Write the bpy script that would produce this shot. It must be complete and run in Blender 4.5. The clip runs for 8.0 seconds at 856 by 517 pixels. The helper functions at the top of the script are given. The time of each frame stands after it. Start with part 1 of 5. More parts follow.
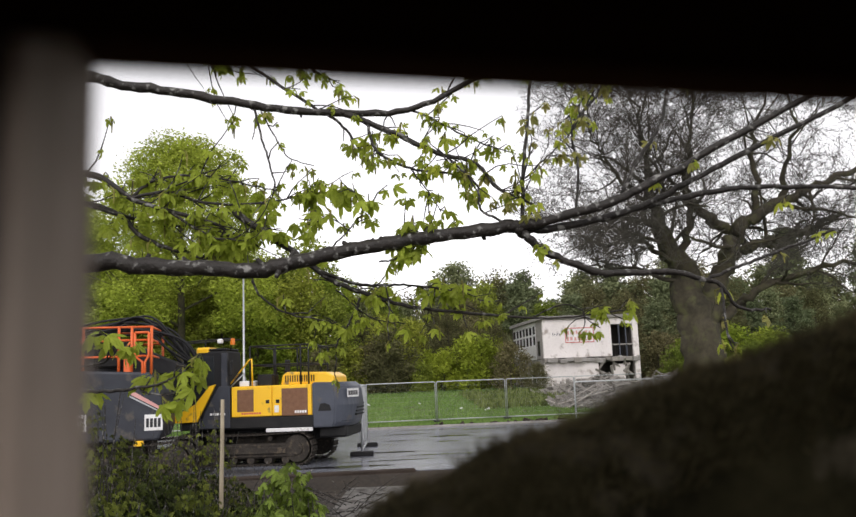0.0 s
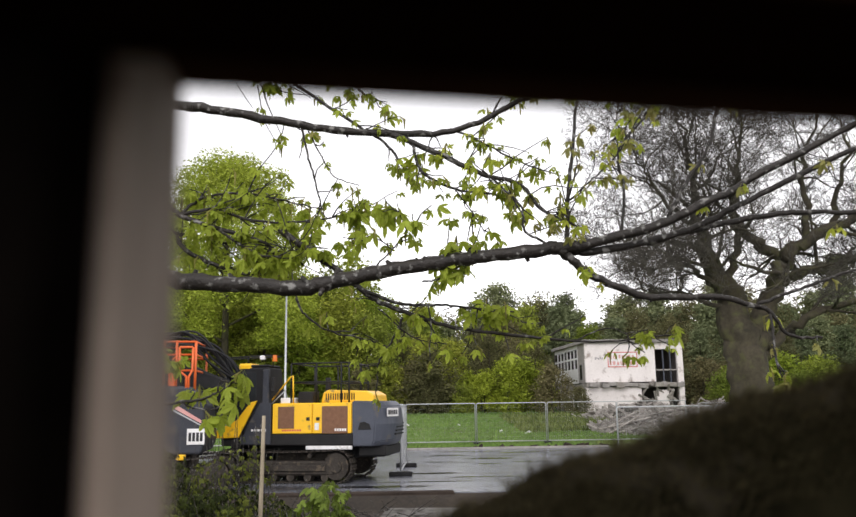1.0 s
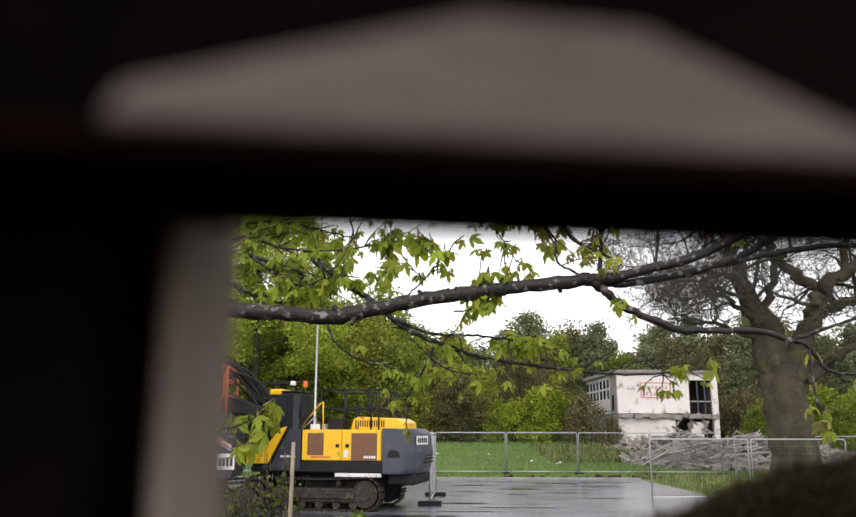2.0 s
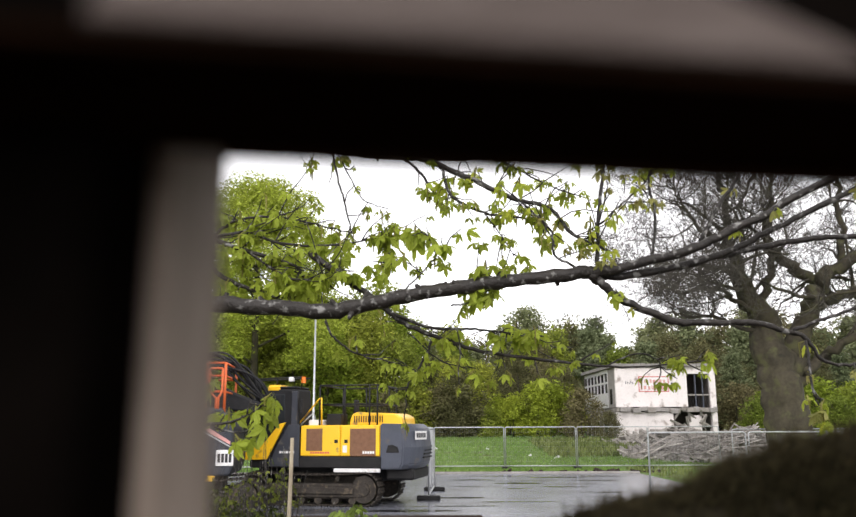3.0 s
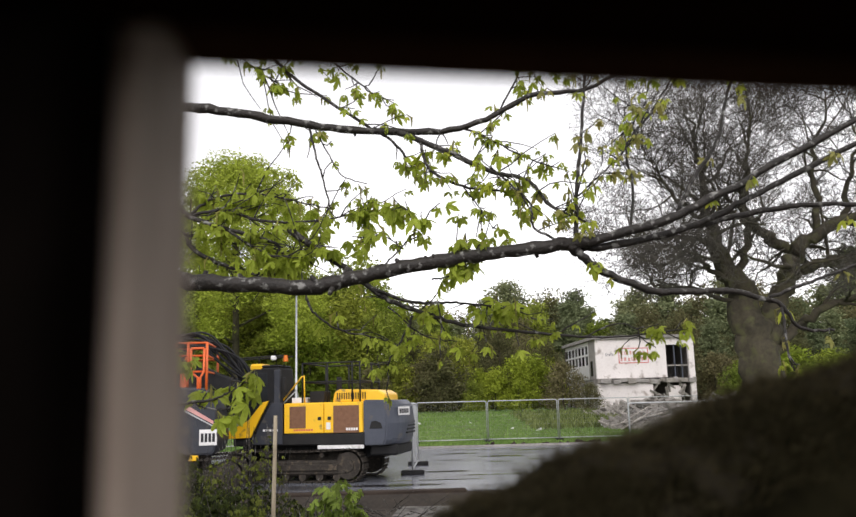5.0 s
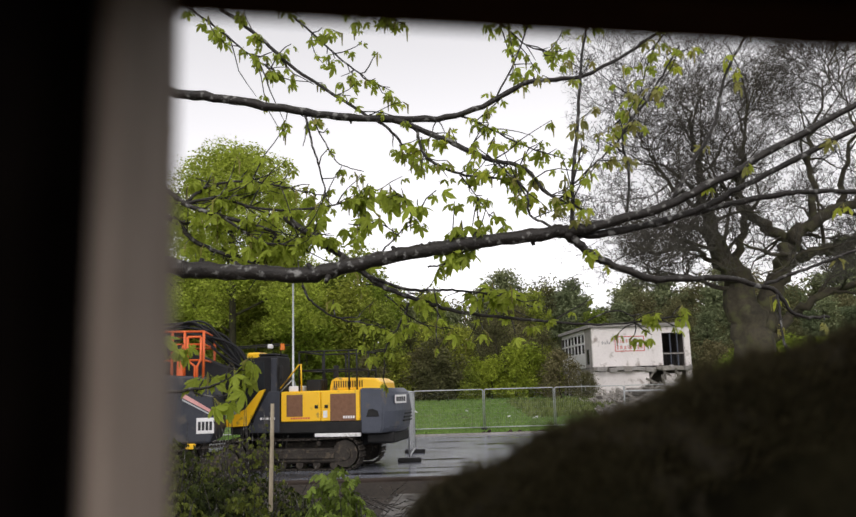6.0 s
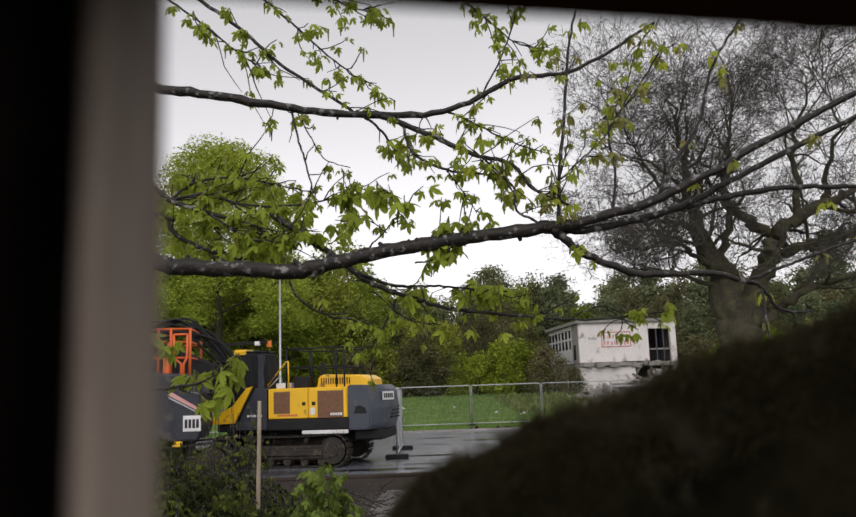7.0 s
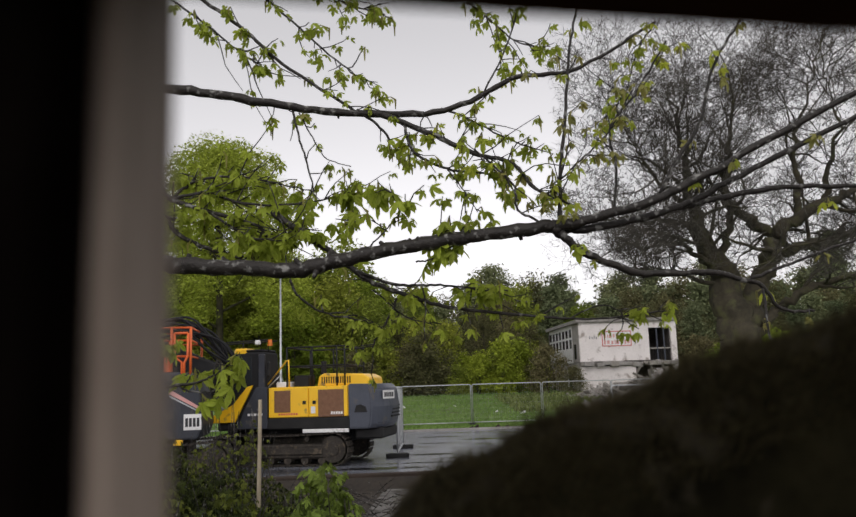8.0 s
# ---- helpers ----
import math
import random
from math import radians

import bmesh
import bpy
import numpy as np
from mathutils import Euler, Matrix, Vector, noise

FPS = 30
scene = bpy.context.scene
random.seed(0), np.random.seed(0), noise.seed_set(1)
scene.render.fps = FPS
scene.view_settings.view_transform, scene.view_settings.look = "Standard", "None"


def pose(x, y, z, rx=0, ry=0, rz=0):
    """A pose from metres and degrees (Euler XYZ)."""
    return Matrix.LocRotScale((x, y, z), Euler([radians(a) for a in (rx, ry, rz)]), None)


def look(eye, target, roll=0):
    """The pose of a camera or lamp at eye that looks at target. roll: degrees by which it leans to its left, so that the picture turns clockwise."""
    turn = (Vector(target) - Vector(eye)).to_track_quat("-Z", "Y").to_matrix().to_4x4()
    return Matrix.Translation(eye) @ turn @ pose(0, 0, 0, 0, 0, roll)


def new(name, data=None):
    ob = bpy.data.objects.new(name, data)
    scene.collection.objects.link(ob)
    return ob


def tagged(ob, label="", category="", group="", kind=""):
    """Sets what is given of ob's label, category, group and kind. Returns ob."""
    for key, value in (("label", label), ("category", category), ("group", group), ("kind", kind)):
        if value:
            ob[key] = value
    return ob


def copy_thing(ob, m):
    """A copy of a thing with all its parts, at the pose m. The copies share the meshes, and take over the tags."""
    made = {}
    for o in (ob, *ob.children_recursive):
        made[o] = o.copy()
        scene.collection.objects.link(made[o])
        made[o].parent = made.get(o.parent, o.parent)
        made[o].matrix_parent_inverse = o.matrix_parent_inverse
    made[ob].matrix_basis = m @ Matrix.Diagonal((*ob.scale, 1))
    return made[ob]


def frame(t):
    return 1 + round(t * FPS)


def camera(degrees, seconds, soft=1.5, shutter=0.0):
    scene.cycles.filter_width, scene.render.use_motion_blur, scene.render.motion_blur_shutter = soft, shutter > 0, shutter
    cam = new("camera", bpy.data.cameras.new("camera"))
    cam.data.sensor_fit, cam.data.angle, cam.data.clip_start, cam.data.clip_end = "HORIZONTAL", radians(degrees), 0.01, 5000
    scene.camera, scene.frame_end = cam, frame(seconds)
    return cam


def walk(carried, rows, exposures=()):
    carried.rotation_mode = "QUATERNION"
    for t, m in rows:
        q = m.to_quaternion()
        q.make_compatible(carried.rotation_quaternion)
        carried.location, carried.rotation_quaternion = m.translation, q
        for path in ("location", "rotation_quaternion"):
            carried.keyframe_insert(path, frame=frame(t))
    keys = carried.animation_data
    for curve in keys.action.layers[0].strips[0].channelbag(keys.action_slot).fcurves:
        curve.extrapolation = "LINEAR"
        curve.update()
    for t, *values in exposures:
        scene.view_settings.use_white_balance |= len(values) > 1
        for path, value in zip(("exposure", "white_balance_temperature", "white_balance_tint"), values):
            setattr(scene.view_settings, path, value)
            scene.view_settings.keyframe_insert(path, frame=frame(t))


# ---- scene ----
cam = camera(55.18, 8.0, soft=1.5)
# a small round lens opening, focused on the middle distance
cam.data.dof.use_dof = True
cam.data.dof.focus_distance = 12.0
cam.data.dof.aperture_fstop = cam.data.lens / 4.6

PATH = [
    (0.0, pose(0.0085, 0.0000, 2.0943, 98.45, 2.25, -4.52)),
    (0.5, pose(0.0045, 0.0000, 2.0924, 98.72, 1.74, -3.53)),
    (1.0, pose(0.0019, 0.0000, 2.0940, 99.95, 0.83, -1.77)),
    (1.5, pose(-0.0023, 0.0000, 2.1120, 101.54, -0.39, -0.30)),
    (1.7, pose(-0.0028, 0.0000, 2.1149, 101.85, -0.39, 0.06)),
    (2.8, pose(-0.0011, 0.0000, 2.1055, 101.62, 0.25, 0.21)),
    (3.0, pose(-0.0005, 0.0000, 2.1037, 101.52, 0.25, 0.17)),
    (3.5, pose(0.0000, 0.0000, 2.1006, 101.20, 0.70, 0.00)),
    (4.0, pose(-0.0003, 0.0000, 2.0951, 100.88, 1.01, -0.54)),
    (4.5, pose(0.0016, 0.0000, 2.0925, 100.18, 1.25, -0.85)),
    (5.0, pose(0.0016, 0.0000, 2.0892, 99.86, 1.49, -1.01)),
    (5.2, pose(0.0019, 0.0000, 2.0877, 99.64, 1.49, -1.12)),
    (6.5, pose(0.0038, 0.0000, 2.0787, 98.92, 1.82, -1.46)),
    (7.0, pose(0.0032, 0.0000, 2.0779, 98.80, 1.89, -2.10)),
    (7.5, pose(0.0026, 0.0000, 2.0778, 98.68, 1.80, -2.15)),
    (8.0, pose(0.0015, 0.0000, 2.0782, 98.73, 1.82, -2.07)),
]

walk(cam, PATH, exposures=[(0.0, -0.2, 6500, 14), (0.5, -0.15, 6500, 14), (1.0, -0.05, 6500, 14), (1.5, -0.12, 6500, 15), (2.8, 0.24, 6500, 14), (3.5, 0.25, 6500, 14),
                            (4.5, 0.05, 6500, 14), (5.2, -0.1, 6500, 14), (6.5, -0.55, 6500, 14), (8.0, -0.72, 6500, 14)])

# ---- sky and sun: a bright overcast day ----
world = bpy.data.worlds.new("overcast_sky")
scene.world = world
world.use_nodes = True
wn, wl = world.node_tree.nodes, world.node_tree.links
sky = wn.new("ShaderNodeTexSky")
sky.sky_type = 'NISHITA'
sky.sun_disc = False
sky.sun_elevation, sky.sun_rotation = radians(48), radians(200)
grey = wn.new("ShaderNodeHueSaturation")
grey.inputs["Saturation"].default_value = 0.03
wl.new(sky.outputs[0], grey.inputs["Color"])
wl.new(grey.outputs[0], wn["Background"].inputs[0])
wn["Background"].inputs[1].default_value = 0.29
sun_data = bpy.data.lights.new("sun", 'SUN')
sun_data.energy, sun_data.angle, sun_data.color = 1.0, radians(25), (1.0, 0.97, 0.92)
sun = new("sun", sun_data)
sun.matrix_world = look((10, -30, 40), (0, 10, 0))


# ---- materials ----
def material(name, a, b, scale=6.0, rough=0.7, metal=0.0, bump=0.2, fine=60.0, spread=0.5, per_object=0.0, stretch=(1, 1, 1), spec=0.5, trans=0.0, dirt_or_glint=None, dirt_or_glint_amount=0.0, per_leaf=0.0):
    """A surface between the colours a and b: broad stains, fine grain and relief; trans lets light through leaves."""
    m = bpy.data.materials.new(name)
    m.use_nodes = True
    n, l = m.node_tree.nodes, m.node_tree.links
    bs = n["Principled BSDF"]
    co = n.new("ShaderNodeTexCoord")
    mp = n.new("ShaderNodeMapping")
    mp.inputs["Scale"].default_value = stretch
    l.new(co.outputs["Object"], mp.inputs["Vector"])
    big, small = n.new("ShaderNodeTexNoise"), n.new("ShaderNodeTexNoise")
    for t, s, d in ((big, scale, 4), (small, fine, 5)):
        l.new(mp.outputs[0], t.inputs["Vector"])
        t.inputs["Scale"].default_value, t.inputs["Detail"].default_value = s, d
    mix = n.new("ShaderNodeMath")
    mix.operation = 'MULTIPLY_ADD'
    mix.inputs[1].default_value = 0.45
    l.new(small.outputs[0], mix.inputs[0])
    half = n.new("ShaderNodeMath")
    half.operation = 'MULTIPLY'
    half.inputs[1].default_value = 0.55
    l.new(big.outputs[0], half.inputs[0])
    l.new(half.outputs[0], mix.inputs[2])
    ramp = n.new("ShaderNodeValToRGB")
    ramp.color_ramp.elements[0].position, ramp.color_ramp.elements[1].position = 0.5 - spread / 2.6, 0.5 + spread / 2.6
    ramp.color_ramp.elements[0].color, ramp.color_ramp.elements[1].color = (*a, 1), (*b, 1)
    l.new(mix.outputs[0], ramp.inputs[0])
    colour = ramp.outputs[0]
    if dirt_or_glint:
        spot = n.new("ShaderNodeTexNoise")
        spot.inputs["Scale"].default_value, spot.inputs["Detail"].default_value = scale * 2.3, 6
        l.new(mp.outputs[0], spot.inputs["Vector"])
        cut = n.new("ShaderNodeMapRange")
        cut.inputs[1].default_value, cut.inputs[2].default_value = 0.62 - dirt_or_glint_amount * 0.25, 0.72 - dirt_or_glint_amount * 0.15
        l.new(spot.outputs[0], cut.inputs[0])
        over = n.new("ShaderNodeMix")
        over.data_type = 'RGBA'
        l.new(cut.outputs[0], over.inputs[0])
        l.new(colour, over.inputs[6])
        over.inputs[7].default_value = (*dirt_or_glint, 1)
        colour = over.outputs[2]
    if per_object:
        info = n.new("ShaderNodeObjectInfo")
        vary = n.new("ShaderNodeMapRange")
        vary.inputs[3].default_value, vary.inputs[4].default_value = 1 - per_object, 1 + per_object
        l.new(info.outputs["Random"], vary.inputs[0])
        hsv = n.new("ShaderNodeHueSaturation")
        l.new(vary.outputs[0], hsv.inputs["Value"])
        hue = n.new("ShaderNodeMapRange")
        hue.inputs[3].default_value, hue.inputs[4].default_value = 0.5 + per_object * 0.06, 0.5 - per_object * 0.06
        l.new(info.outputs["Random"], hue.inputs[0])
        l.new(hue.outputs[0], hsv.inputs["Hue"])
        l.new(colour, hsv.inputs["Color"])
        colour = hsv.outputs[0]
    if per_leaf:
        geo = n.new("ShaderNodeNewGeometry")
        vary = n.new("ShaderNodeMapRange")
        vary.inputs[3].default_value, vary.inputs[4].default_value = 1 - per_leaf, 1 + per_leaf
        l.new(geo.outputs["Random Per Island"], vary.inputs[0])
        tone = n.new("ShaderNodeHueSaturation")
        l.new(vary.outputs[0], tone.inputs["Value"])
        l.new(colour, tone.inputs["Color"])
        colour = tone.outputs[0]
    l.new(colour, bs.inputs["Base Color"])
    bs.inputs["Roughness"].default_value, bs.inputs["Metallic"].default_value = rough, metal
    bs.inputs["Specular IOR Level"].default_value = spec
    if bump:
        bp = n.new("ShaderNodeBump")
        bp.inputs["Strength"].default_value, bp.inputs["Distance"].default_value = bump, 0.02
        l.new(mix.outputs[0], bp.inputs["Height"])
        l.new(bp.outputs[0], bs.inputs["Normal"])
    if trans:
        tl, ad = n.new("ShaderNodeBsdfTranslucent"), n.new("ShaderNodeMixShader")
        l.new(colour, tl.inputs["Color"])
        ad.inputs[0].default_value = trans
        l.new(bs.outputs[0], ad.inputs[1])
        l.new(tl.outputs[0], ad.inputs[2])
        l.new(ad.outputs[0], n["Material Output"].inputs[0])
    return m


tan_wood = material("weathered_pale_timber", (0.21, 0.16, 0.125), (0.42, 0.34, 0.28), 14, 0.8, stretch=(6, 6, 0.6), fine=90)
rail_wood = material("greyed_pinkish_timber", (0.065, 0.05, 0.044), (0.13, 0.106, 0.095), 14, 0.9, stretch=(0.6, 6, 6), fine=90, spec=0.1)
# Near-black colour stands in for the unlit inner side of the fence
dark_wood = material("black_unlit_side_timber", (0.0015, 0.0012, 0.001), (0.004, 0.003, 0.0025), 10, 1.0, spec=0.0)
# Umber holds the shade below and behind the batten
umber_wood = material("umber_shade_timber", (0.006, 0.0026, 0.0012), (0.014, 0.006, 0.003), 10, 1.0, spec=0.0)
edge_wood = material("old_sleeper_timber", (0.018, 0.013, 0.010), (0.06, 0.045, 0.036), 4, 0.9, stretch=(0.4, 3, 3), spec=0.2)
# Dark brown holds the shade of the beam's underside
brown_wood = material("dark_brown_shade_timber", (0.04, 0.020, 0.011), (0.08, 0.042, 0.024), 10, 1.0, spec=0.0)
moss = material("moss_and_rotten_wood", (0.003, 0.0026, 0.0018), (0.044, 0.038, 0.019), 13, 0.95, bump=0.6, fine=60, spread=0.7, dirt_or_glint=(0.085, 0.072, 0.05), dirt_or_glint_amount=0.25, spec=0.05)
moss_hair = material("olive_moss_hairs", (0.045, 0.036, 0.018), (0.15, 0.125, 0.066), 20, 0.9, bump=0, fine=90, trans=0.3, spec=0.05, per_leaf=0.4)
asphalt = material("wet_worn_tarmac", (0.085, 0.09, 0.105), (0.23, 0.24, 0.275), 0.3, 0.26, fine=7, stretch=(0.6, 1.25, 1), dirt_or_glint=(0.06, 0.06, 0.065), dirt_or_glint_amount=0.5, spread=0.7)
grass_ground = material("rough_grass_soil", (0.08, 0.135, 0.036), (0.15, 0.215, 0.065), 0.5, 0.95, fine=7, dirt_or_glint=(0.10, 0.085, 0.05), dirt_or_glint_amount=0.1, spec=0.1)
# Pale spots here are lichen flecks and painted glints of wet bark
bark = material("wet_dark_bark", (0.008, 0.007, 0.006), (0.040, 0.034, 0.029), 9, 0.5, bump=0.9, fine=45, spread=0.7, dirt_or_glint=(0.22, 0.215, 0.20), dirt_or_glint_amount=0.2, spec=0.25)
grey_bark = material("grey_brown_mossy_bark", (0.015, 0.0125, 0.008), (0.070, 0.058, 0.034), 0.9, 0.9, bump=1.0, fine=6, dirt_or_glint=(0.068, 0.066, 0.026), dirt_or_glint_amount=0.45)
twig_bark = material("thin_grey_twigs", (0.042, 0.038, 0.031), (0.10, 0.09, 0.074), 2, 0.9, bump=0)
yellow = material("yellow_machine_paint", (0.78, 0.43, 0.008), (0.92, 0.55, 0.012), 1.4, 0.38, bump=0.03, spread=0.9, dirt_or_glint=(0.25, 0.16, 0.05), dirt_or_glint_amount=0.05)
grey_paint = material("dark_grey_machine_paint", (0.040, 0.046, 0.062), (0.080, 0.088, 0.112), 1.6, 0.42, bump=0.03, dirt_or_glint=(0.10, 0.09, 0.08), dirt_or_glint_amount=0.15, spec=0.35)
black_paint = material("black_worn_steel", (0.008, 0.008, 0.009), (0.026, 0.025, 0.024), 3, 0.6, bump=0.1, spec=0.2)
path_concrete = material("muddy_broken_concrete", (0.06, 0.055, 0.048), (0.20, 0.19, 0.175), 1.3, 0.9, fine=9, bump=0.5, spread=0.8, dirt_or_glint=(0.03, 0.025, 0.018), dirt_or_glint_amount=0.6)
charcoal = material("charcoal_machine_paint", (0.024, 0.026, 0.033), (0.052, 0.056, 0.068), 1.6, 0.5, bump=0.03, dirt_or_glint=(0.09, 0.08, 0.07), dirt_or_glint_amount=0.2, spec=0.25)
cab_black = material("matt_black_cab_steel", (0.006, 0.006, 0.007), (0.018, 0.018, 0.019), 3, 0.7, bump=0.05, spec=0.25)
rubber = material("black_hose_rubber", (0.007, 0.007, 0.008), (0.022, 0.022, 0.024), 8, 0.6, bump=0.05, spec=0.25)
track_steel = material("muddy_track_steel", (0.018, 0.016, 0.014), (0.075, 0.065, 0.055), 3, 0.8, metal=0.15, bump=0.4, fine=25, dirt_or_glint=(0.12, 0.095, 0.07), dirt_or_glint_amount=0.3, spec=0.15)
orange_paint = material("orange_guardrail_paint", (0.62, 0.10, 0.02), (0.78, 0.16, 0.035), 3, 0.45, bump=0.03)
galv = material("galvanised_steel", (0.36, 0.37, 0.38), (0.56, 0.57, 0.58), 5, 0.4, metal=0.55, bump=0.03)
render_white = material("stained_white_render", (0.62, 0.57, 0.55), (0.84, 0.79, 0.77), 0.7, 0.85, fine=7, bump=0.1, spread=0.7, dirt_or_glint=(0.36, 0.31, 0.28), dirt_or_glint_amount=0.22)
concrete = material("broken_concrete", (0.17, 0.16, 0.145), (0.36, 0.34, 0.32), 1.6, 0.95, fine=10, bump=0.4)


leaf_green = material("fresh_sycamore_leaf", (0.31, 0.37, 0.035), (0.52, 0.57, 0.085), 9, 0.5, bump=0.05, per_object=0.2, trans=0.6, spec=0.2, per_leaf=0.3)
leaf_olive = material("young_bronze_leaf", (0.20, 0.20, 0.045), (0.34, 0.32, 0.10), 9, 0.5, bump=0.05, per_object=0.2, trans=0.45, spec=0.3, per_leaf=0.3)
crown_bright = material("bright_spring_foliage", (0.17, 0.22, 0.022), (0.33, 0.40, 0.045), 0.6, 0.7, bump=0, per_object=0.2, trans=0.35, spec=0.2, per_leaf=0.35)
crown_lime = material("pale_lime_spring_foliage", (0.24, 0.30, 0.035), (0.44, 0.50, 0.08), 0.5, 0.7, bump=0, per_object=0.1, trans=0.4, spec=0.2, per_leaf=0.35)
crown_green = material("mid_green_foliage", (0.14, 0.175, 0.025), (0.31, 0.355, 0.055), 0.5, 0.75, bump=0, per_object=0.3, trans=0.3, spec=0.2, per_leaf=0.4)
crown_dark = material("dark_evergreen_foliage", (0.085, 0.105, 0.05), (0.235, 0.262, 0.13), 0.6, 0.8, bump=0, per_object=0.35, trans=0.15, spec=0.2, per_leaf=0.35)
crown_olive = material("olive_brown_budding_twigs", (0.085, 0.08, 0.036), (0.18, 0.168, 0.08), 0.7, 0.85, bump=0, per_object=0.3, trans=0.2, spec=0.1, per_leaf=0.35)
bush_green = material("bramble_and_nettle_leaves", (0.011, 0.017, 0.004), (0.048, 0.060, 0.012), 3, 0.6, bump=0, per_object=0.2, trans=0.3, spec=0.12, per_leaf=0.75)
sapling_leaf = material("soft_green_sapling_leaf", (0.09, 0.135, 0.018), (0.20, 0.265, 0.045), 6, 0.5, bump=0, trans=0.4, spec=0.2, per_leaf=0.45)
twig_leaf = material("small_yellow_green_leaves", (0.06, 0.08, 0.013), (0.15, 0.165, 0.032), 6, 0.6, bump=0, trans=0.4, spec=0.12, per_leaf=0.5)
rust_mesh = material("rust_brown_mesh", (0.13, 0.06, 0.03), (0.22, 0.11, 0.06), 9, 0.8, fine=120)
glass_dark = material("dark_cab_glass", (0.012, 0.014, 0.016), (0.03, 0.033, 0.036), 2, 0.15, bump=0, spec=0.25)
white_paint = material("dirty_white_paint", (0.62, 0.61, 0.6), (0.82, 0.81, 0.8), 3, 0.5, bump=0.03, dirt_or_glint=(0.35, 0.33, 0.3), dirt_or_glint_amount=0.1)
red_paint = material("faded_red_paint", (0.5, 0.07, 0.06), (0.65, 0.14, 0.12), 6, 0.7, bump=0.05)
faded_red = material("washed_out_red_paint", (0.55, 0.24, 0.22), (0.70, 0.42, 0.39), 4, 0.8, bump=0.05)
blue_black = material("black_sign_paint", (0.01, 0.01, 0.012), (0.025, 0.025, 0.03), 6, 0.6, bump=0)
amber = material("orange_beacon_plastic", (0.75, 0.18, 0.01), (0.9, 0.28, 0.02), 6, 0.2, bump=0, trans=0.3)
debris = material("grey_demolition_debris", (0.08, 0.07, 0.06), (0.42, 0.39, 0.35), 1.6, 0.95, fine=9, bump=0.4, spread=0.9)
puddle_water = material("shallow_dark_puddle", (0.02, 0.02, 0.022), (0.05, 0.05, 0.055), 0.8, 0.06, bump=0)
stake_wood = material("pale_weathered_stake", (0.22, 0.18, 0.12), (0.42, 0.36, 0.26), 8, 0.85, stretch=(5, 5, 0.6))
interior = material("bare_dark_interior_plaster", (0.06, 0.05, 0.045), (0.16, 0.14, 0.125), 1.2, 0.95, fine=8)
pebble = material("grey_pebble_render", (0.20, 0.185, 0.17), (0.36, 0.335, 0.31), 1.5, 0.95, fine=30, bump=0.4)
litter_white = material("pale_litter", (0.5, 0.5, 0.5), (0.75, 0.75, 0.75), 4, 0.7)
soil = material("bare_damp_soil", (0.014, 0.011, 0.008), (0.05, 0.038, 0.027), 1.2, 0.95, fine=12, bump=0.5)

field_grass = material("short_meadow_grass", (0.10, 0.19, 0.04), (0.23, 0.33, 0.09), 0.4, 0.8, bump=0, trans=0.3, spec=0.2, per_leaf=0.35)


laths = material("pale_broken_timber", (0.16, 0.14, 0.12), (0.50, 0.46, 0.42), 1.2, 0.9, fine=8, bump=0.2, per_leaf=0.5)
weed_green = material("pale_dry_weeds", (0.10, 0.135, 0.04), (0.24, 0.27, 0.10), 0.7, 0.85, bump=0, trans=0.3, spec=0.1, per_leaf=0.45)


# ---- builders ----
def mesh_of(name, verts, faces, mat, smooth=False):
    me = bpy.data.meshes.new(name)
    me.from_pydata([tuple(v) for v in verts], [], faces)
    for m in (mat if isinstance(mat, (list, tuple)) else [mat]):
        me.materials.append(m)
    if smooth:
        me.polygons.foreach_set("use_smooth", [True] * len(me.polygons))
    me.update()
    return me


def part(name, bm, mat, parent=None, label="", m=None, smooth=False):
    me = bpy.data.meshes.new(name)
    if smooth:
        for f in bm.faces:
            f.smooth = True
    bm.to_mesh(me)
    bm.free()
    me.materials.append(mat)
    ob = new(name, me)
    if parent:
        ob.parent = parent
    if m is not None:
        ob.matrix_basis = m
    return tagged(ob, label)


def share(name, me, parent, m, label=""):
    ob = new(name, me)
    ob.parent = parent
    ob.matrix_basis = m
    return tagged(ob, label)


def empty(name, m=None, **tags):
    ob = new(name)
    if m is not None:
        ob.matrix_basis = m
    return tagged(ob, **tags)


def box(lo, hi, bevel=0.0, bm=None, m=None, seg=1):
    """A bevelled block between two corners, added to bm."""
    out = bm or bmesh.new()
    b = bmesh.new()
    c = [(p + q) / 2 for p, q in zip(lo, hi)]
    s = [abs(q - p) for p, q in zip(lo, hi)]
    bmesh.ops.create_cube(b, size=1, matrix=Matrix.Translation(c) @ Matrix.Diagonal((*s, 1)))
    if bevel:
        bmesh.ops.bevel(b, geom=b.edges[:], offset=bevel, segments=seg, affect='EDGES', profile=0.5)
    if m is not None:
        b.transform(m)
    tmp = bpy.data.meshes.new("tmp")
    b.to_mesh(tmp)
    b.free()
    out.from_mesh(tmp)
    bpy.data.meshes.remove(tmp)
    return out


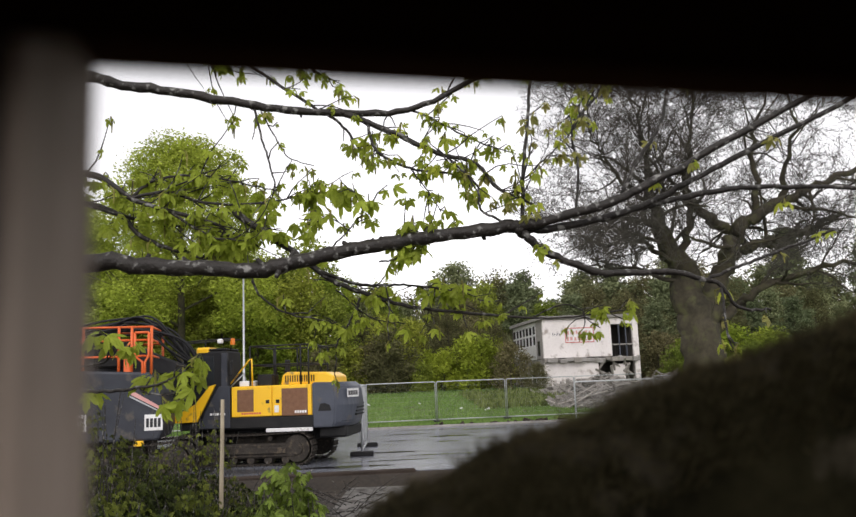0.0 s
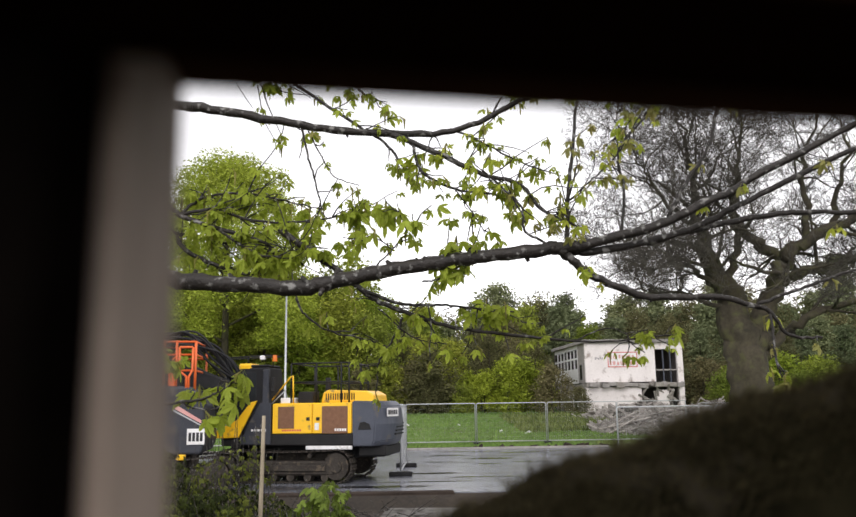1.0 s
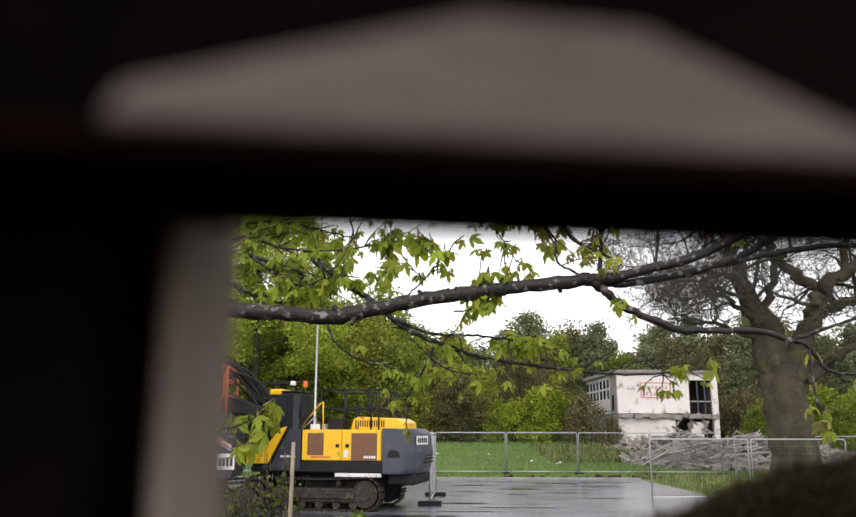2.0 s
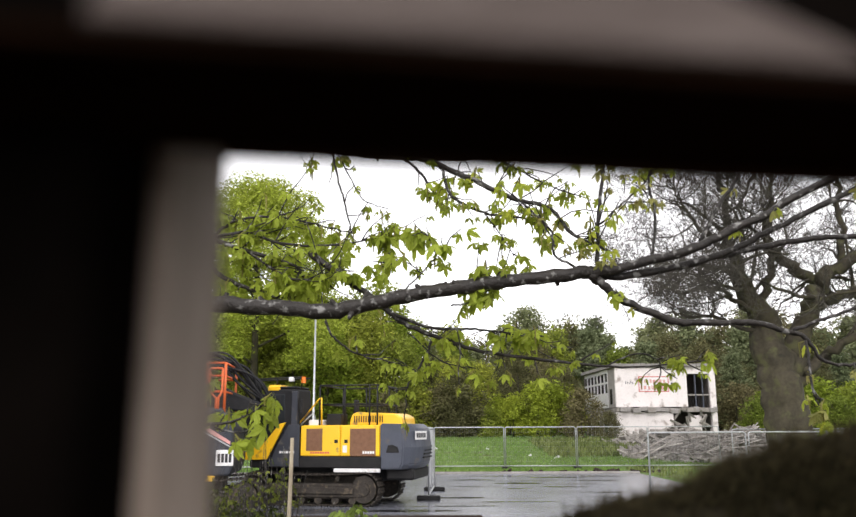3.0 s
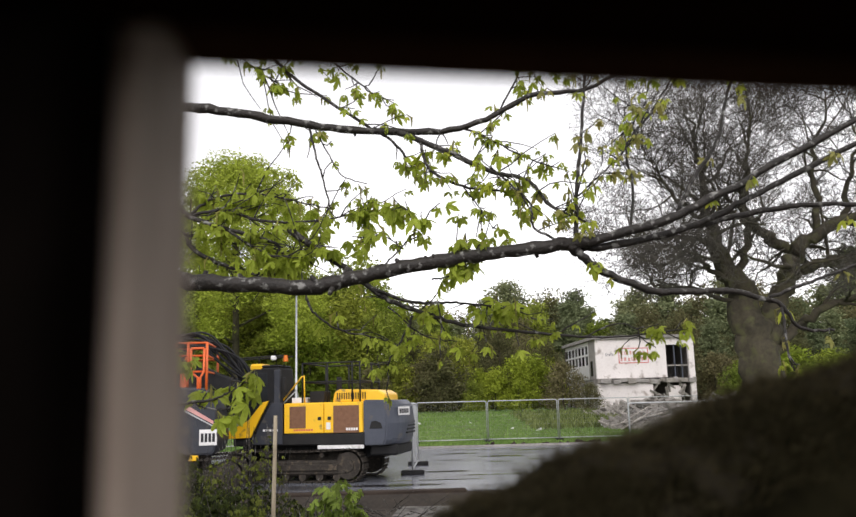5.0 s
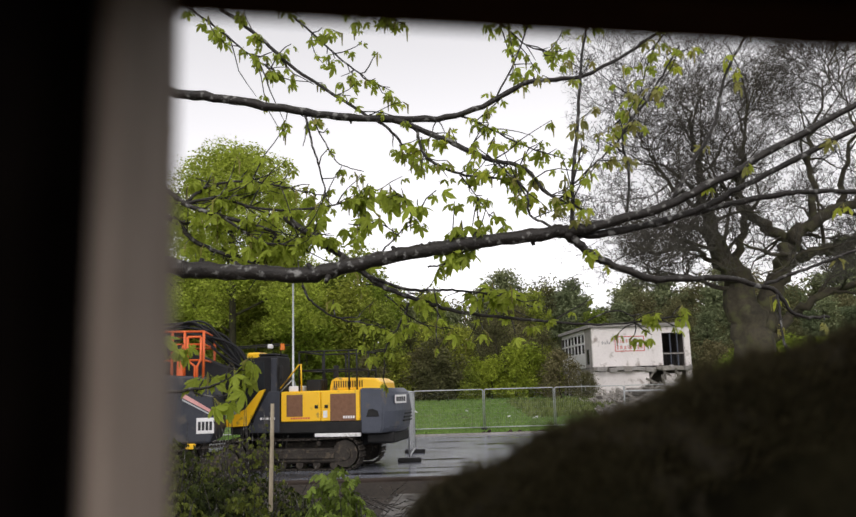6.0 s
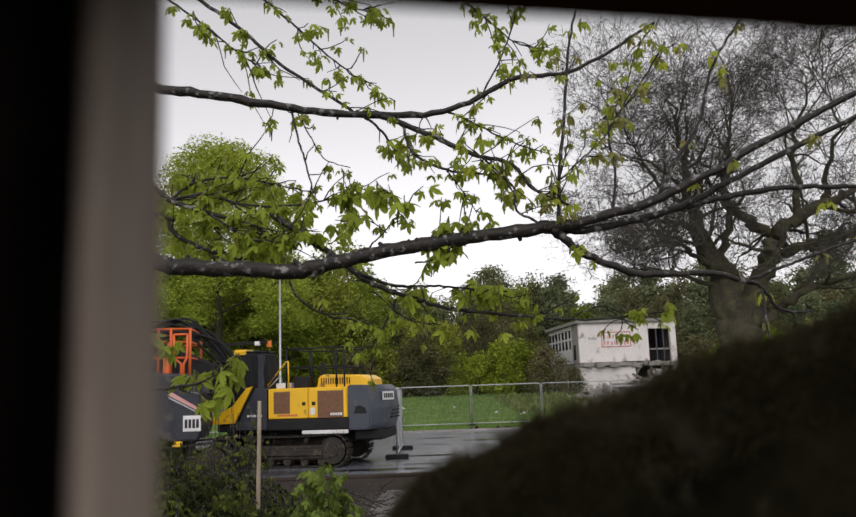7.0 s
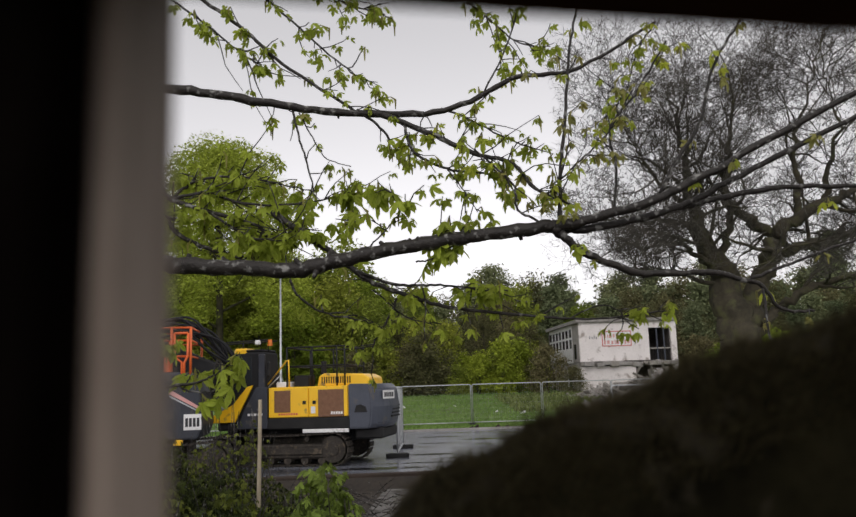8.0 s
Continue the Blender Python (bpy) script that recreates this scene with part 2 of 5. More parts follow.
def extrude(profile, y0, y1, bevel=0.0, bm=None):
    """A side profile of (x, z) points drawn out between y0 and y1, edges rounded."""
    out = bm or bmesh.new()
    b = bmesh.new()
    lo = [b.verts.new((x, y0, z)) for x, z in profile]
    hi = [b.verts.new((x, y1, z)) for x, z in profile]
    b.faces.new(lo)
    b.faces.new(hi[::-1])
    for i in range(len(lo)):
        j = (i + 1) % len(lo)
        b.faces.new((lo[j], lo[i], hi[i], hi[j]))
    bmesh.ops.recalc_face_normals(b, faces=b.faces[:])
    if bevel:
        bmesh.ops.bevel(b, geom=b.edges[:], offset=bevel, segments=2, affect='EDGES', profile=0.5)
    tmp = bpy.data.meshes.new("tmp")
    b.to_mesh(tmp)
    b.free()
    out.from_mesh(tmp)
    bpy.data.meshes.remove(tmp)
    return out


def tube(points, radii, sides, verts, faces, cap=True):
    """Add a tapered tube along the points to the lists verts and faces."""
    pts = [Vector(p) for p in points]
    base = len(verts)
    ref = Vector((0.31, 0.22, 0.93))
    for i, p in enumerate(pts):
        d = (pts[min(i + 1, len(pts) - 1)] - pts[max(i - 1, 0)]).normalized()
        if abs(d.dot(ref)) > 0.95:
            ref = Vector((0.9, 0.1, 0.2))
        u = d.cross(ref).normalized()
        w = d.cross(u)
        for k in range(sides):
            a = 2 * math.pi * k / sides
            verts.append(p + (u * math.cos(a) + w * math.sin(a)) * radii[i])
    for i in range(len(pts) - 1):
        for k in range(sides):
            a, b = base + i * sides + k, base + i * sides + (k + 1) % sides
            faces.append((a, b, b + sides, a + sides))
    if cap and sides > 3:
        faces.append(tuple(base + k for k in range(sides))[::-1])
        faces.append(tuple(base + (len(pts) - 1) * sides + k for k in range(sides)))


def bars(name, lines, r, mat, parent=None, sides=6, label=""):
    """Straight round bars, each a run of points, joined into one mesh."""
    v, f = [], []
    for pts in lines:
        tube(pts, [r] * len(pts), sides, v, f)
    ob = new(name, mesh_of(name, v, f, mat, True))
    if parent:
        ob.parent = parent
    return tagged(ob, label)


def spline(ctrl, n=6):
    """A smooth run of points through the control points (x, y, z, radius)."""
    c = [Vector(p) for p in ctrl]
    c = [c[0] * 2 - c[1]] + c + [c[-1] * 2 - c[-2]]
    out = []
    for i in range(1, len(c) - 2):
        for k in range(n):
            t = k / n
            out.append(0.5 * ((2 * c[i]) + (c[i + 1] - c[i - 1]) * t + (2 * c[i - 1] - 5 * c[i] + 4 * c[i + 1] - c[i + 2]) * t * t
                              + (3 * c[i] - c[i - 1] - 3 * c[i + 1] + c[i + 2]) * t ** 3))
    return out + [c[-2]]

# ---- ground ----
def ground_height(x, y):
    """Level yard beyond y = 19.6, a planted bank towards the timber fence, soft undulation behind the yard."""
    if y < 19.5:
        k = max(0.0, min(1.0, (y - 2) / 14))
        return 0.45 - 0.75 * k * k * (3 - 2 * k) + 0.06 * noise.noise(Vector((x * 0.4, y * 0.4, 0)))
    if y < 42.3:
        return -0.02
    return 0.02 + 0.12 * noise.noise(Vector((x * 0.15, y * 0.15, 3))) + max(0.0, min(1.0, (y - 44) / 20)) * 1.15


def ground_sheet():
    xs = [-4000, -900, -300, -120] + [-60 + 1.5 * i for i in range(81)] + [120, 300, 900, 4000]
    ys = [-4000, -600, -100, -30] + [-12 + 1.2 * i for i in range(26)] + [19.3, 19.55] + [21 + 3 * i for i in range(7)] + [42.2, 42.5] + [44 + 2 * i for i in range(30)] + [130, 200, 500, 1500, 4000]
    v = [(x, y, ground_height(x, y)) for y in ys for x in xs]
    n = len(xs)
    f = [(j * n + i, j * n + i + 1, (j + 1) * n + i + 1, (j + 1) * n + i) for j in range(len(ys) - 1) for i in range(n - 1)]
    me = mesh_of("ground", v, f, [grass_ground, soil], True)
    for p in me.polygons:
        p.material_index = 1 if p.center.y < 22 and abs(p.center.x) < 60 else 0
    return tagged(new("ground", me), "rough grassy ground with bare earth patches", "ground", kind="structure")


ground_sheet()
tagged(part("tarmac", box((-45, 19.9, -0.3), (9.2, 37.2, 0.0)), asphalt), "wet grey worn tarmac yard with dark patches", "tarmac", kind="structure")
tagged(part("kerb", box((-45, 37.2, -0.3), (9.2, 37.38, 0.09), 0.02), concrete), "low weathered concrete kerb along the grass", "kerb", kind="structure")
tagged(part("verge", box((-45, 37.38, -0.3), (9.2, 39.0, 0.012), 0.005), soil), "strip of bare damp soil behind the kerb", "verge", kind="structure")
tagged(part("timber_edge", box((-30, 19.62, -0.35), (1.2, 19.9, 0.06), 0.03), edge_wood), "low dark timber edging along the yard", "edging", kind="structure")
tagged(part("path", box((-1.3, 0, -0.5), (2.6, 10.6, -0.20), 0.03, m=Matrix.Translation((0, 8.2, 0)) @ Matrix.Rotation(radians(-5), 4, "Z")), path_concrete), "pale strip of broken concrete path below the yard", "path", kind="structure")

def puddle(x, y, w, d, seed):
    """A thin irregular film of water lying on the tarmac."""
    rnd = random.Random(seed)
    n = 26
    rim = []
    for i in range(n):
        a = 6.2832 * i / n
        q = 1 + 0.45 * noise.noise(Vector((math.cos(a) * 1.4, math.sin(a) * 1.4, seed))) + 0.12 * rnd.uniform(-1, 1)
        rim.append((x + w * q * math.cos(a), y + d * q * math.sin(a), 0.004))
    return tagged(new("puddle", mesh_of("puddle", rim, [tuple(range(n))], puddle_water)), "shallow dark rain puddle on the tarmac", "puddle", kind="structure")


for i, (x, y, w, d) in enumerate(((3.3, 31.2, 0.9, 0.3), (2.9, 28.6, 0.45, 0.16), (0.9, 25.2, 0.8, 0.2), (5.0, 34.6, 1.1, 0.3), (-0.6, 21.4, 1.3, 0.25), (1.7, 33.2, 1.0, 0.18), (6.4, 32.6, 0.9, 0.2),
                                 (4.6, 29.4, 1.0, 0.16), (2.2, 23.8, 1.1, 0.12), (1.2, 29.8, 0.6, 0.12), (7.2, 35.3, 1.2, 0.22), (3.0, 35.6, 1.5, 0.2), (5.6, 27.0, 0.9, 0.14), (0.6, 22.6, 1.4, 0.1))):
    puddle(x, y, w, d, i + 1)


# ---- the timber fence with the hole ----
def block(w, d, h):
    """A plain sawn board from the origin: vertices and faces."""
    v = [(x, y, z) for x in (0, w) for y in (0, d) for z in (0, h)]
    return v, [(0, 1, 3, 2), (4, 6, 7, 5), (0, 4, 5, 1), (2, 3, 7, 6), (0, 2, 6, 4), (1, 5, 7, 3)]


def timber_fence():
    fence = empty("timber_fence", label="timber fence, unlit inner side coloured black, with pale hole edges", category="fence")
    part("post", box((-0.16, 0.116, 0.3), (-0.0389, 0.15, 3.0), 0.0015), tan_wood, fence, "pale weathered timber post")
    # cover boards added in black so the post's unlit front stays dark
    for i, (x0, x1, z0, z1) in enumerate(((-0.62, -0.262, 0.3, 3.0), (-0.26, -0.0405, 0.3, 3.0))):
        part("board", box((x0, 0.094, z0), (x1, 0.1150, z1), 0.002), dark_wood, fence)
    turn = Matrix.Translation((-0.04, 0.085, 2.1540)) @ Matrix.Rotation(radians(8.8), 4, 'Z')
    # both ends taper so the pale batten fades out like falling light
    wedge = extrude([(0.004, -0.0123), (0.088, -0.0123), (0.086, -0.0105), (0.058, 0.0012), (0.040, 0.0015), (0.006, -0.0085)], -0.015, 0.003, 0.001)
    wedge.transform(turn)
    part("rail", wedge, rail_wood, fence, "pale horizontal batten, ends tapered to fade like weakening light")
    # undersides and unlit side above the hole: shade put into the colour
    part("rail_foot", box((-0.6, -0.0135, -0.0141), (1.2, 0.003, -0.0126), 0.0005, m=turn), umber_wood, fence, "lower edge of the batten, coloured dark as its shaded underside")
    part("batten_backing", box((-0.6, 0.0033, -0.0145), (1.2, 0.0180, 0.02), 0.001, m=turn), umber_wood, fence, "board behind the batten, coloured dark for its unlit side")
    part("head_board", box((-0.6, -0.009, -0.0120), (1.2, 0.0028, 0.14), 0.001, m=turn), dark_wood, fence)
    part("under_board", box((-0.6, 0.0182, 0.0), (1.2, 0.0655, 0.02), 0.001, m=turn), brown_wood, fence, "board under the rail, coloured dark as the shaded underside")
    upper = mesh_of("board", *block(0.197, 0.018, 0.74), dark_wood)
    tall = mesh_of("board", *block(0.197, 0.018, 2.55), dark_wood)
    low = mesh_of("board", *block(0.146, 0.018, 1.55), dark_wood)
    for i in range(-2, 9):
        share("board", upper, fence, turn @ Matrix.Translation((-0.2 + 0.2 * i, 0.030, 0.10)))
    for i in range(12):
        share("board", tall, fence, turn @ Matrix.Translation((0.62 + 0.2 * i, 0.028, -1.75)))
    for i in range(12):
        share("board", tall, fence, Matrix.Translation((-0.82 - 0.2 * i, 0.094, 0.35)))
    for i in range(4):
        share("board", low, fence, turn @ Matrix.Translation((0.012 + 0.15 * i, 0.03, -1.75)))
    return fence


timber_fence()


def mossy_stump():
    """A tall broken mossy trunk just outside the fence: its torn top runs up to one side, hollowed out below the rim."""
    nu, nv = 120, 40
    rnd = random.Random(14)
    rise = lambda x: max(1.2, 2.043 + 0.305 * x - 0.02 * math.exp(-x / 0.018)) - 0.012
    v = []
    for i in range(nu):
        x = -0.055 + 0.70 * i / (nu - 1)
        for j in range(nv):
            u = j / (nv - 1)
            if u < 0.3:                 # hollow side below the rim
                k = u / 0.3
                y, z = 0.475 - 0.060 * k ** 3, 0.35 + (rise(x) - 0.075 - 0.35) * k ** 0.35
            elif u < 0.85:              # rounded rim
                a = math.pi * (u - 0.3) / 0.55
                y, z = 0.455 - 0.040 * math.cos(a), rise(x) - 0.075 + 0.075 * math.sin(a) ** 0.7
            else:
                k = (u - 0.85) / 0.15
                y, z = 0.495, rise(x) - 0.075 + (0.35 - rise(x) + 0.075) * k
            n = noise.fractal(Vector((x * 26, y * 26, z * 20)), 0.9, 2.1, 4) * 0.006 + noise.noise(Vector((x * 14, y * 14, 4))) * 0.006
            v.append((x, y + n * 0.6, z + (n if 0 < j < nv - 1 else 0)))
    f = [(i * nv + j, i * nv + j + 1, (i + 1) * nv + j + 1, (i + 1) * nv + j) for i in range(nu - 1) for j in range(nv - 1)]
    f += [tuple(range(nv)), tuple((nu - 1) * nv + j for j in range(nv))[::-1]]
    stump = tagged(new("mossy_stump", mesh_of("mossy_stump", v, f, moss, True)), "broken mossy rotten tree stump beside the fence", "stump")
    bv, bf = [], []
    for k in range(15000):             # moss hairs over the rim
        i, j = int(nu * (0.02 + 0.5 * rnd.random())), rnd.randrange(13, 33)
        p = Vector(v[i * nv + j]).lerp(Vector(v[min(nu - 1, i + 1) * nv + j + 1]), rnd.random())
        d = Vector((rnd.gauss(0, 0.6), math.sin((j - 22) / 9) * 0.8 + rnd.gauss(0, 0.4), 0.9 + rnd.gauss(0, 0.4))).normalized()
        ln = 0.003 + 0.013 * rnd.random() ** 2
        w = Vector((rnd.gauss(0, 1), rnd.gauss(0, 1), rnd.gauss(0, 1))).cross(d).normalized() * 0.0005
        b = len(bv)
        bv += [p - w, p + w, p + d * ln + Vector((rnd.gauss(0, 0.002), 0, -0.002))]
        bf.append((b, b + 1, b + 2))
    hair = new("moss", mesh_of("moss", bv, bf, moss_hair))
    hair.parent = stump
    tagged(hair, "fringe of olive brown moss", kind="stuff")
    return stump


mossy_stump()

# ---- the excavator ----
def track_loop(length, height, n=60):
    """Points and directions of a track chain seen from the side: flat top and bottom, round ends."""
    r = height / 2
    flat = length - height
    total = 2 * flat + 2 * math.pi * r
    out = []
    for i in range(n):
        s = total * i / n
        if s < flat:
            out.append((-flat / 2 + s, 0.0, 0.0))
        elif s < flat + math.pi * r:
            a = (s - flat) / r
            out.append((flat / 2 + r * math.sin(a), r - r * math.cos(a), a))
        elif s < 2 * flat + math.pi * r:
            q = s - flat - math.pi * r
            out.append((flat / 2 - q, height - 0.05 * math.sin(math.pi * q / flat), math.pi))
        else:
            a = (s - 2 * flat - math.pi * r) / r
            out.append((-flat / 2 - r * math.sin(a), r + r * math.cos(a), math.pi + a))
    return out


def disc(bm, x, y0, y1, z, r, seg=20, inner=0.0):
    """A wheel lying along y, with a stepped face."""
    m = Matrix.Translation((x, (y0 + y1) / 2, z)) @ Matrix.Rotation(radians(90), 4, 'X')
    bmesh.ops.create_cone(bm, cap_ends=True, segments=seg, radius1=r, radius2=r, depth=abs(y1 - y0), matrix=m)
    if inner:
        bmesh.ops.create_cone(bm, cap_ends=True, segments=seg, radius1=inner, radius2=inner * 0.85, depth=abs(y1 - y0) + 0.07, matrix=m)


shoe_mesh = None


def track(parent, y, length, height, width, name="track", shift=0.0):
    """A crawler track as a part: frame, wheels and every shoe."""
    global shoe_mesh
    b = box((-length / 2 + 0.45, y - width * 0.36, height * 0.22), (length / 2 - 0.45, y + width * 0.36, height * 0.66), 0.05)
    box((-length / 2 + 0.7, y - width * 0.44, height * 0.35), (length / 2 - 0.7, y - width * 0.3, height * 0.55), 0.02, b)
    t = part(name, b, track_steel, parent, "muddy steel crawler track", m=Matrix.Translation((shift, 0, 0)))
    wheels = [(-length / 2 + height / 2, height * 0.40), (length / 2 - height / 2, height * 0.40)]
    for x, r in wheels:
        w = bmesh.new()
        disc(w, x, y - width * 0.33, y + width * 0.33, height / 2, r, 22, r * 0.55)
        part("wheel", w, track_steel, t)
    for i in range(6):
        w = bmesh.new()
        disc(w, -length / 2 + 0.75 + i * (length - 1.5) / 5, y - width * 0.3, y + width * 0.3, height * 0.17, height * 0.12, 12)
        part("roller", w, track_steel, t)
    for i in range(2):
        w = bmesh.new()
        disc(w, -length / 5 + i * length / 2.5, y - width * 0.3, y + width * 0.3, height * 0.82, height * 0.08, 10)
        part("roller", w, track_steel, t)
    if shoe_mesh is None:
        sb = box((-0.07, -width / 2, -0.012), (0.07, width / 2, 0.012))
        box((-0.055, -width / 2, -0.045), (-0.03, width / 2, -0.01), 0, sb)
        box((0.03, -width / 2, -0.035), (0.05, width / 2, -0.01), 0, sb)
        shoe_mesh = bpy.data.meshes.new("shoe")
        sb.to_mesh(shoe_mesh)
        sb.free()
        shoe_mesh.materials.append(track_steel)
    for x, z, a in track_loop(length, height - 0.05, 52):
        share("shoe", shoe_mesh, t, Matrix.Translation((x, y, z + 0.03)) @ Matrix.Rotation(-a, 4, 'Y'))
    return t


def text_bars(name, x0, x1, y, z, h, n, mat, parent, label=""):
    """Short bars in place of lettering, on a face that looks along -y."""
    b = bmesh.new()
    step = (x1 - x0) / n
    for i in range(n):
        box((x0 + i * step, y - 0.004, z), (x0 + (i + 0.72) * step, y, z + h), 0, b)
    return part(name, b, mat, parent, label)


def excavator():
    e = empty("excavator", pose(-2.52, 23.85, 0, 0, 0, -12), label="yellow and dark grey crawler excavator parked on the tarmac", category="excavator")
    e.scale = (1, 1, 1.03)
    track(e, -0.98, 3.9, 0.86, 0.52, shift=-0.52)
    track(e, 0.98, 3.9, 0.86, 0.52, shift=-0.42)
    b = box((-0.9, -0.75, 0.35), (0.9, 0.75, 0.8), 0.08)
    bmesh.ops.create_cone(b, cap_ends=True, segments=28, radius1=0.62, radius2=0.62, depth=0.22, matrix=Matrix.Translation((0, 0, 0.88)))
    part("undercarriage", b, track_steel, e)
    # black block added to stop light coming through under the deck
    part("under_deck_filler", box((-2.2, -0.7, 0.6), (1.4, 0.7, 0.97), 0.03), cab_black, e, "black block added to darken the gap under the deck")
    part("deck", box((-2.25, -1.22, 0.96), (1.5, 1.22, 1.26), 0.03), black_paint, e, "black machine deck")
    part("light_strip", box((0.18, -1.235, 0.86), (1.46, -1.16, 0.955), 0.01), white_paint, e, "pale strip under the deck")
    # engine house and its doors
    part("engine_house", box((-0.76, -1.17, 1.26), (1.46, 1.17, 2.06), 0.04, seg=2), yellow, e)
    for x0, x1, g0, g1, low in ((-0.78, 0.34, -0.62, -0.16, 1.40), (0.36, 1.44, 0.62, 1.34, 1.27)):
        door = part("engine_door", box((x0, -1.215, 1.27), (x1, -1.165, 2.05), 0.015), yellow, e, "yellow engine door with a rusty brown grille")
        part("grille", box((g0, -1.224, low), (g1, -1.21, 1.97), 0.004), rust_mesh, door, "rust-brown mesh grille")
        h = box((x1 - 0.16 if x0 < 0 else x0 + 0.1, -1.23, 1.60), (x1 - 0.06 if x0 < 0 else x0 + 0.2, -1.212, 1.69), 0.01)
        part("handle", h, black_paint, door)
    text_bars("lettering", -0.5, 0.06, -1.216, 1.33, 0.05, 8, red_paint, e, "small red lettering bars")
    text_bars("lettering", 0.98, 1.32, -1.226, 1.33, 0.065, 5, white_paint, e, "white lettering bars")
    part("warning_label", box((0.42, -1.222, 1.36), (0.54, -1.214, 1.54)), white_paint, e)
    # counterweight: rounded tail with a black patch for a recess, and a plate
    prof = [(0.0, 0.0), (0.9, 0.0), (1.0, 0.12), (1.06, 0.55), (1.0, 1.0), (0.86, 1.14), (0.0, 1.16)]
    cb = bmesh.new()
    rings = []
    for k in range(15):
        u = -1 + 2 * k / 14
        y = 1.22 * u
        cut = 0.42 * abs(u) ** 3.2
        rings.append([cb.verts.new((1.46 + max(0.0, x - cut * (x / 1.06)), y, 0.94 + z)) for x, z in prof])
    for a, c in zip(rings, rings[1:]):
        for i in range(len(prof)):
            j = (i + 1) % len(prof)
            cb.faces.new((a[i], a[j], c[j], c[i]))
    cb.faces.new(rings[0][::-1])
    cb.faces.new(rings[-1])
    bmesh.ops.recalc_face_normals(cb, faces=cb.faces[:])
    bmesh.ops.bevel(cb, geom=[ed for ed in cb.edges if ed.calc_face_angle(0) > 0.35], offset=0.03, segments=2, affect='EDGES')
    cw = part("counterweight", cb, grey_paint, e, "dark grey rounded counterweight", smooth=False)
    # no hollow is cut: the recess's shade is a black patch
    rec = extrude([(1.62, 1.36), (1.98, 1.36), (1.94, 1.50), (1.80, 1.56), (1.68, 1.54)], -1.235, -1.12, 0.01)
    part("recess_shade", rec, black_paint, cw, "raised black patch standing for the shade in a recess")
    plate = part("plate", box((-0.30, -0.006, 0), (0.30, 0.006, 0.22), 0.004, m=Matrix.Translation((2.45, -0.66, 1.68)) @ Matrix.Rotation(radians(72), 4, 'Z')), white_paint, cw, "white plate with dark bars")
    pb = bmesh.new()
    for i in range(5):
        box((-0.24 + i * 0.1, -0.012, 0.05), (-0.17 + i * 0.1, -0.006, 0.17), 0, pb, Matrix.Translation((2.45, -0.66, 1.68)) @ Matrix.Rotation(radians(72), 4, 'Z'))
    part("lettering", pb, blue_black, plate)
    for k in range(4):
        part("slot", box((2.36, -0.5 + 0.05 * k, 1.2 + 0.09 * k), (2.51, 0.5, 1.24 + 0.09 * k), 0.005), black_paint, cw)
    part('tail_block', box((1.55, -0.95, 0.66), (2.32, 0.95, 0.95), 0.05), black_paint, e, 'black block under the tail')
    # raised hood with louvres, boxes on the deck
    hood = part("hood", extrude([(0.46, 2.05), (0.52, 2.32), (0.66, 2.40), (1.75, 2.36), (1.95, 2.26), (1.98, 2.05)], -0.80, 0.75, 0.04), yellow, e, "yellow raised engine hood")
    for k in range(13):
        part("louvre", box((0.60 + 0.066 * k, -0.815, 2.13), (0.628 + 0.066 * k, -0.795, 2.30)), black_paint, hood)
    part("toolbox", box((-0.62, -1.05, 2.05), (-0.22, -0.5, 2.20), 0.02), white_paint, e, "white box on the deck")
    part("battery_box", box((-0.16, -0.9, 2.05), (0.26, -0.3, 2.36), 0.02), black_paint, e)
    part("exhaust", box((0.3, 0.1, 2.05), (0.44, 0.24, 2.75), 0.03), black_paint, e)
    # safety rails round the hood
    z0, z1, z2 = 2.05, 2.60, 3.10
    for y in (-1.08, 1.0):
        for x in (-0.30, 0.42, 1.12, 1.34):
            bars("rail_post", [[(x, y, z0), (x, y, z2)]], 0.024, black_paint, e)
        for z in (z1, z2):
            bars("guard_rail", [[(-0.30, y, z), (1.34, y, z)]], 0.022, black_paint, e)
    for x in (-0.30, 1.34):
        for z in (z1, z2):
            bars("guard_rail", [[(x, -1.08, z), (x, 1.0, z)]], 0.022, black_paint, e)
    bars("grab_rail", [[(-0.92, -1.1, 2.06), (-0.30, -1.12, 2.75), (-0.24, -1.12, 2.78), (-0.22, -1.12, 2.06)]], 0.022, yellow, e, label="yellow grab rail")
    bars("grab_rail", [[(-0.85, -1.1, 2.05), (-0.5, -1.0, 2.4), (-0.55, -0.6, 2.1)]], 0.02, galv, e)
    # cab
    cab = part("cab", extrude([(-2.05, 1.26), (-0.86, 1.26), (-0.84, 2.1), (-0.92, 3.02), (-1.75, 3.02), (-2.08, 2.3)], -1.2, -0.12, 0.05), cab_black, e, "dark cab with grey pillars")
    part("side_window", extrude([(-1.95, 1.85), (-1.25, 1.85), (-1.28, 2.88), (-1.68, 2.88), (-1.98, 2.3)], -1.212, -1.19, 0.01), glass_dark, cab, "dark side window")
    part("rear_pillar", box((-1.08, -1.225, 2.06), (-0.90, -1.1, 2.96), 0.02), charcoal, cab, "grey rear pillar")
    part("roof", box((-1.78, -1.18, 3.02), (-0.95, -0.15, 3.09), 0.03), cab_black, cab)
    part("roof_hatch", box((-1.80, -1.2, 2.94), (-1.42, -0.5, 3.13), 0.05), yellow, cab, "yellow patch of the cab roof")
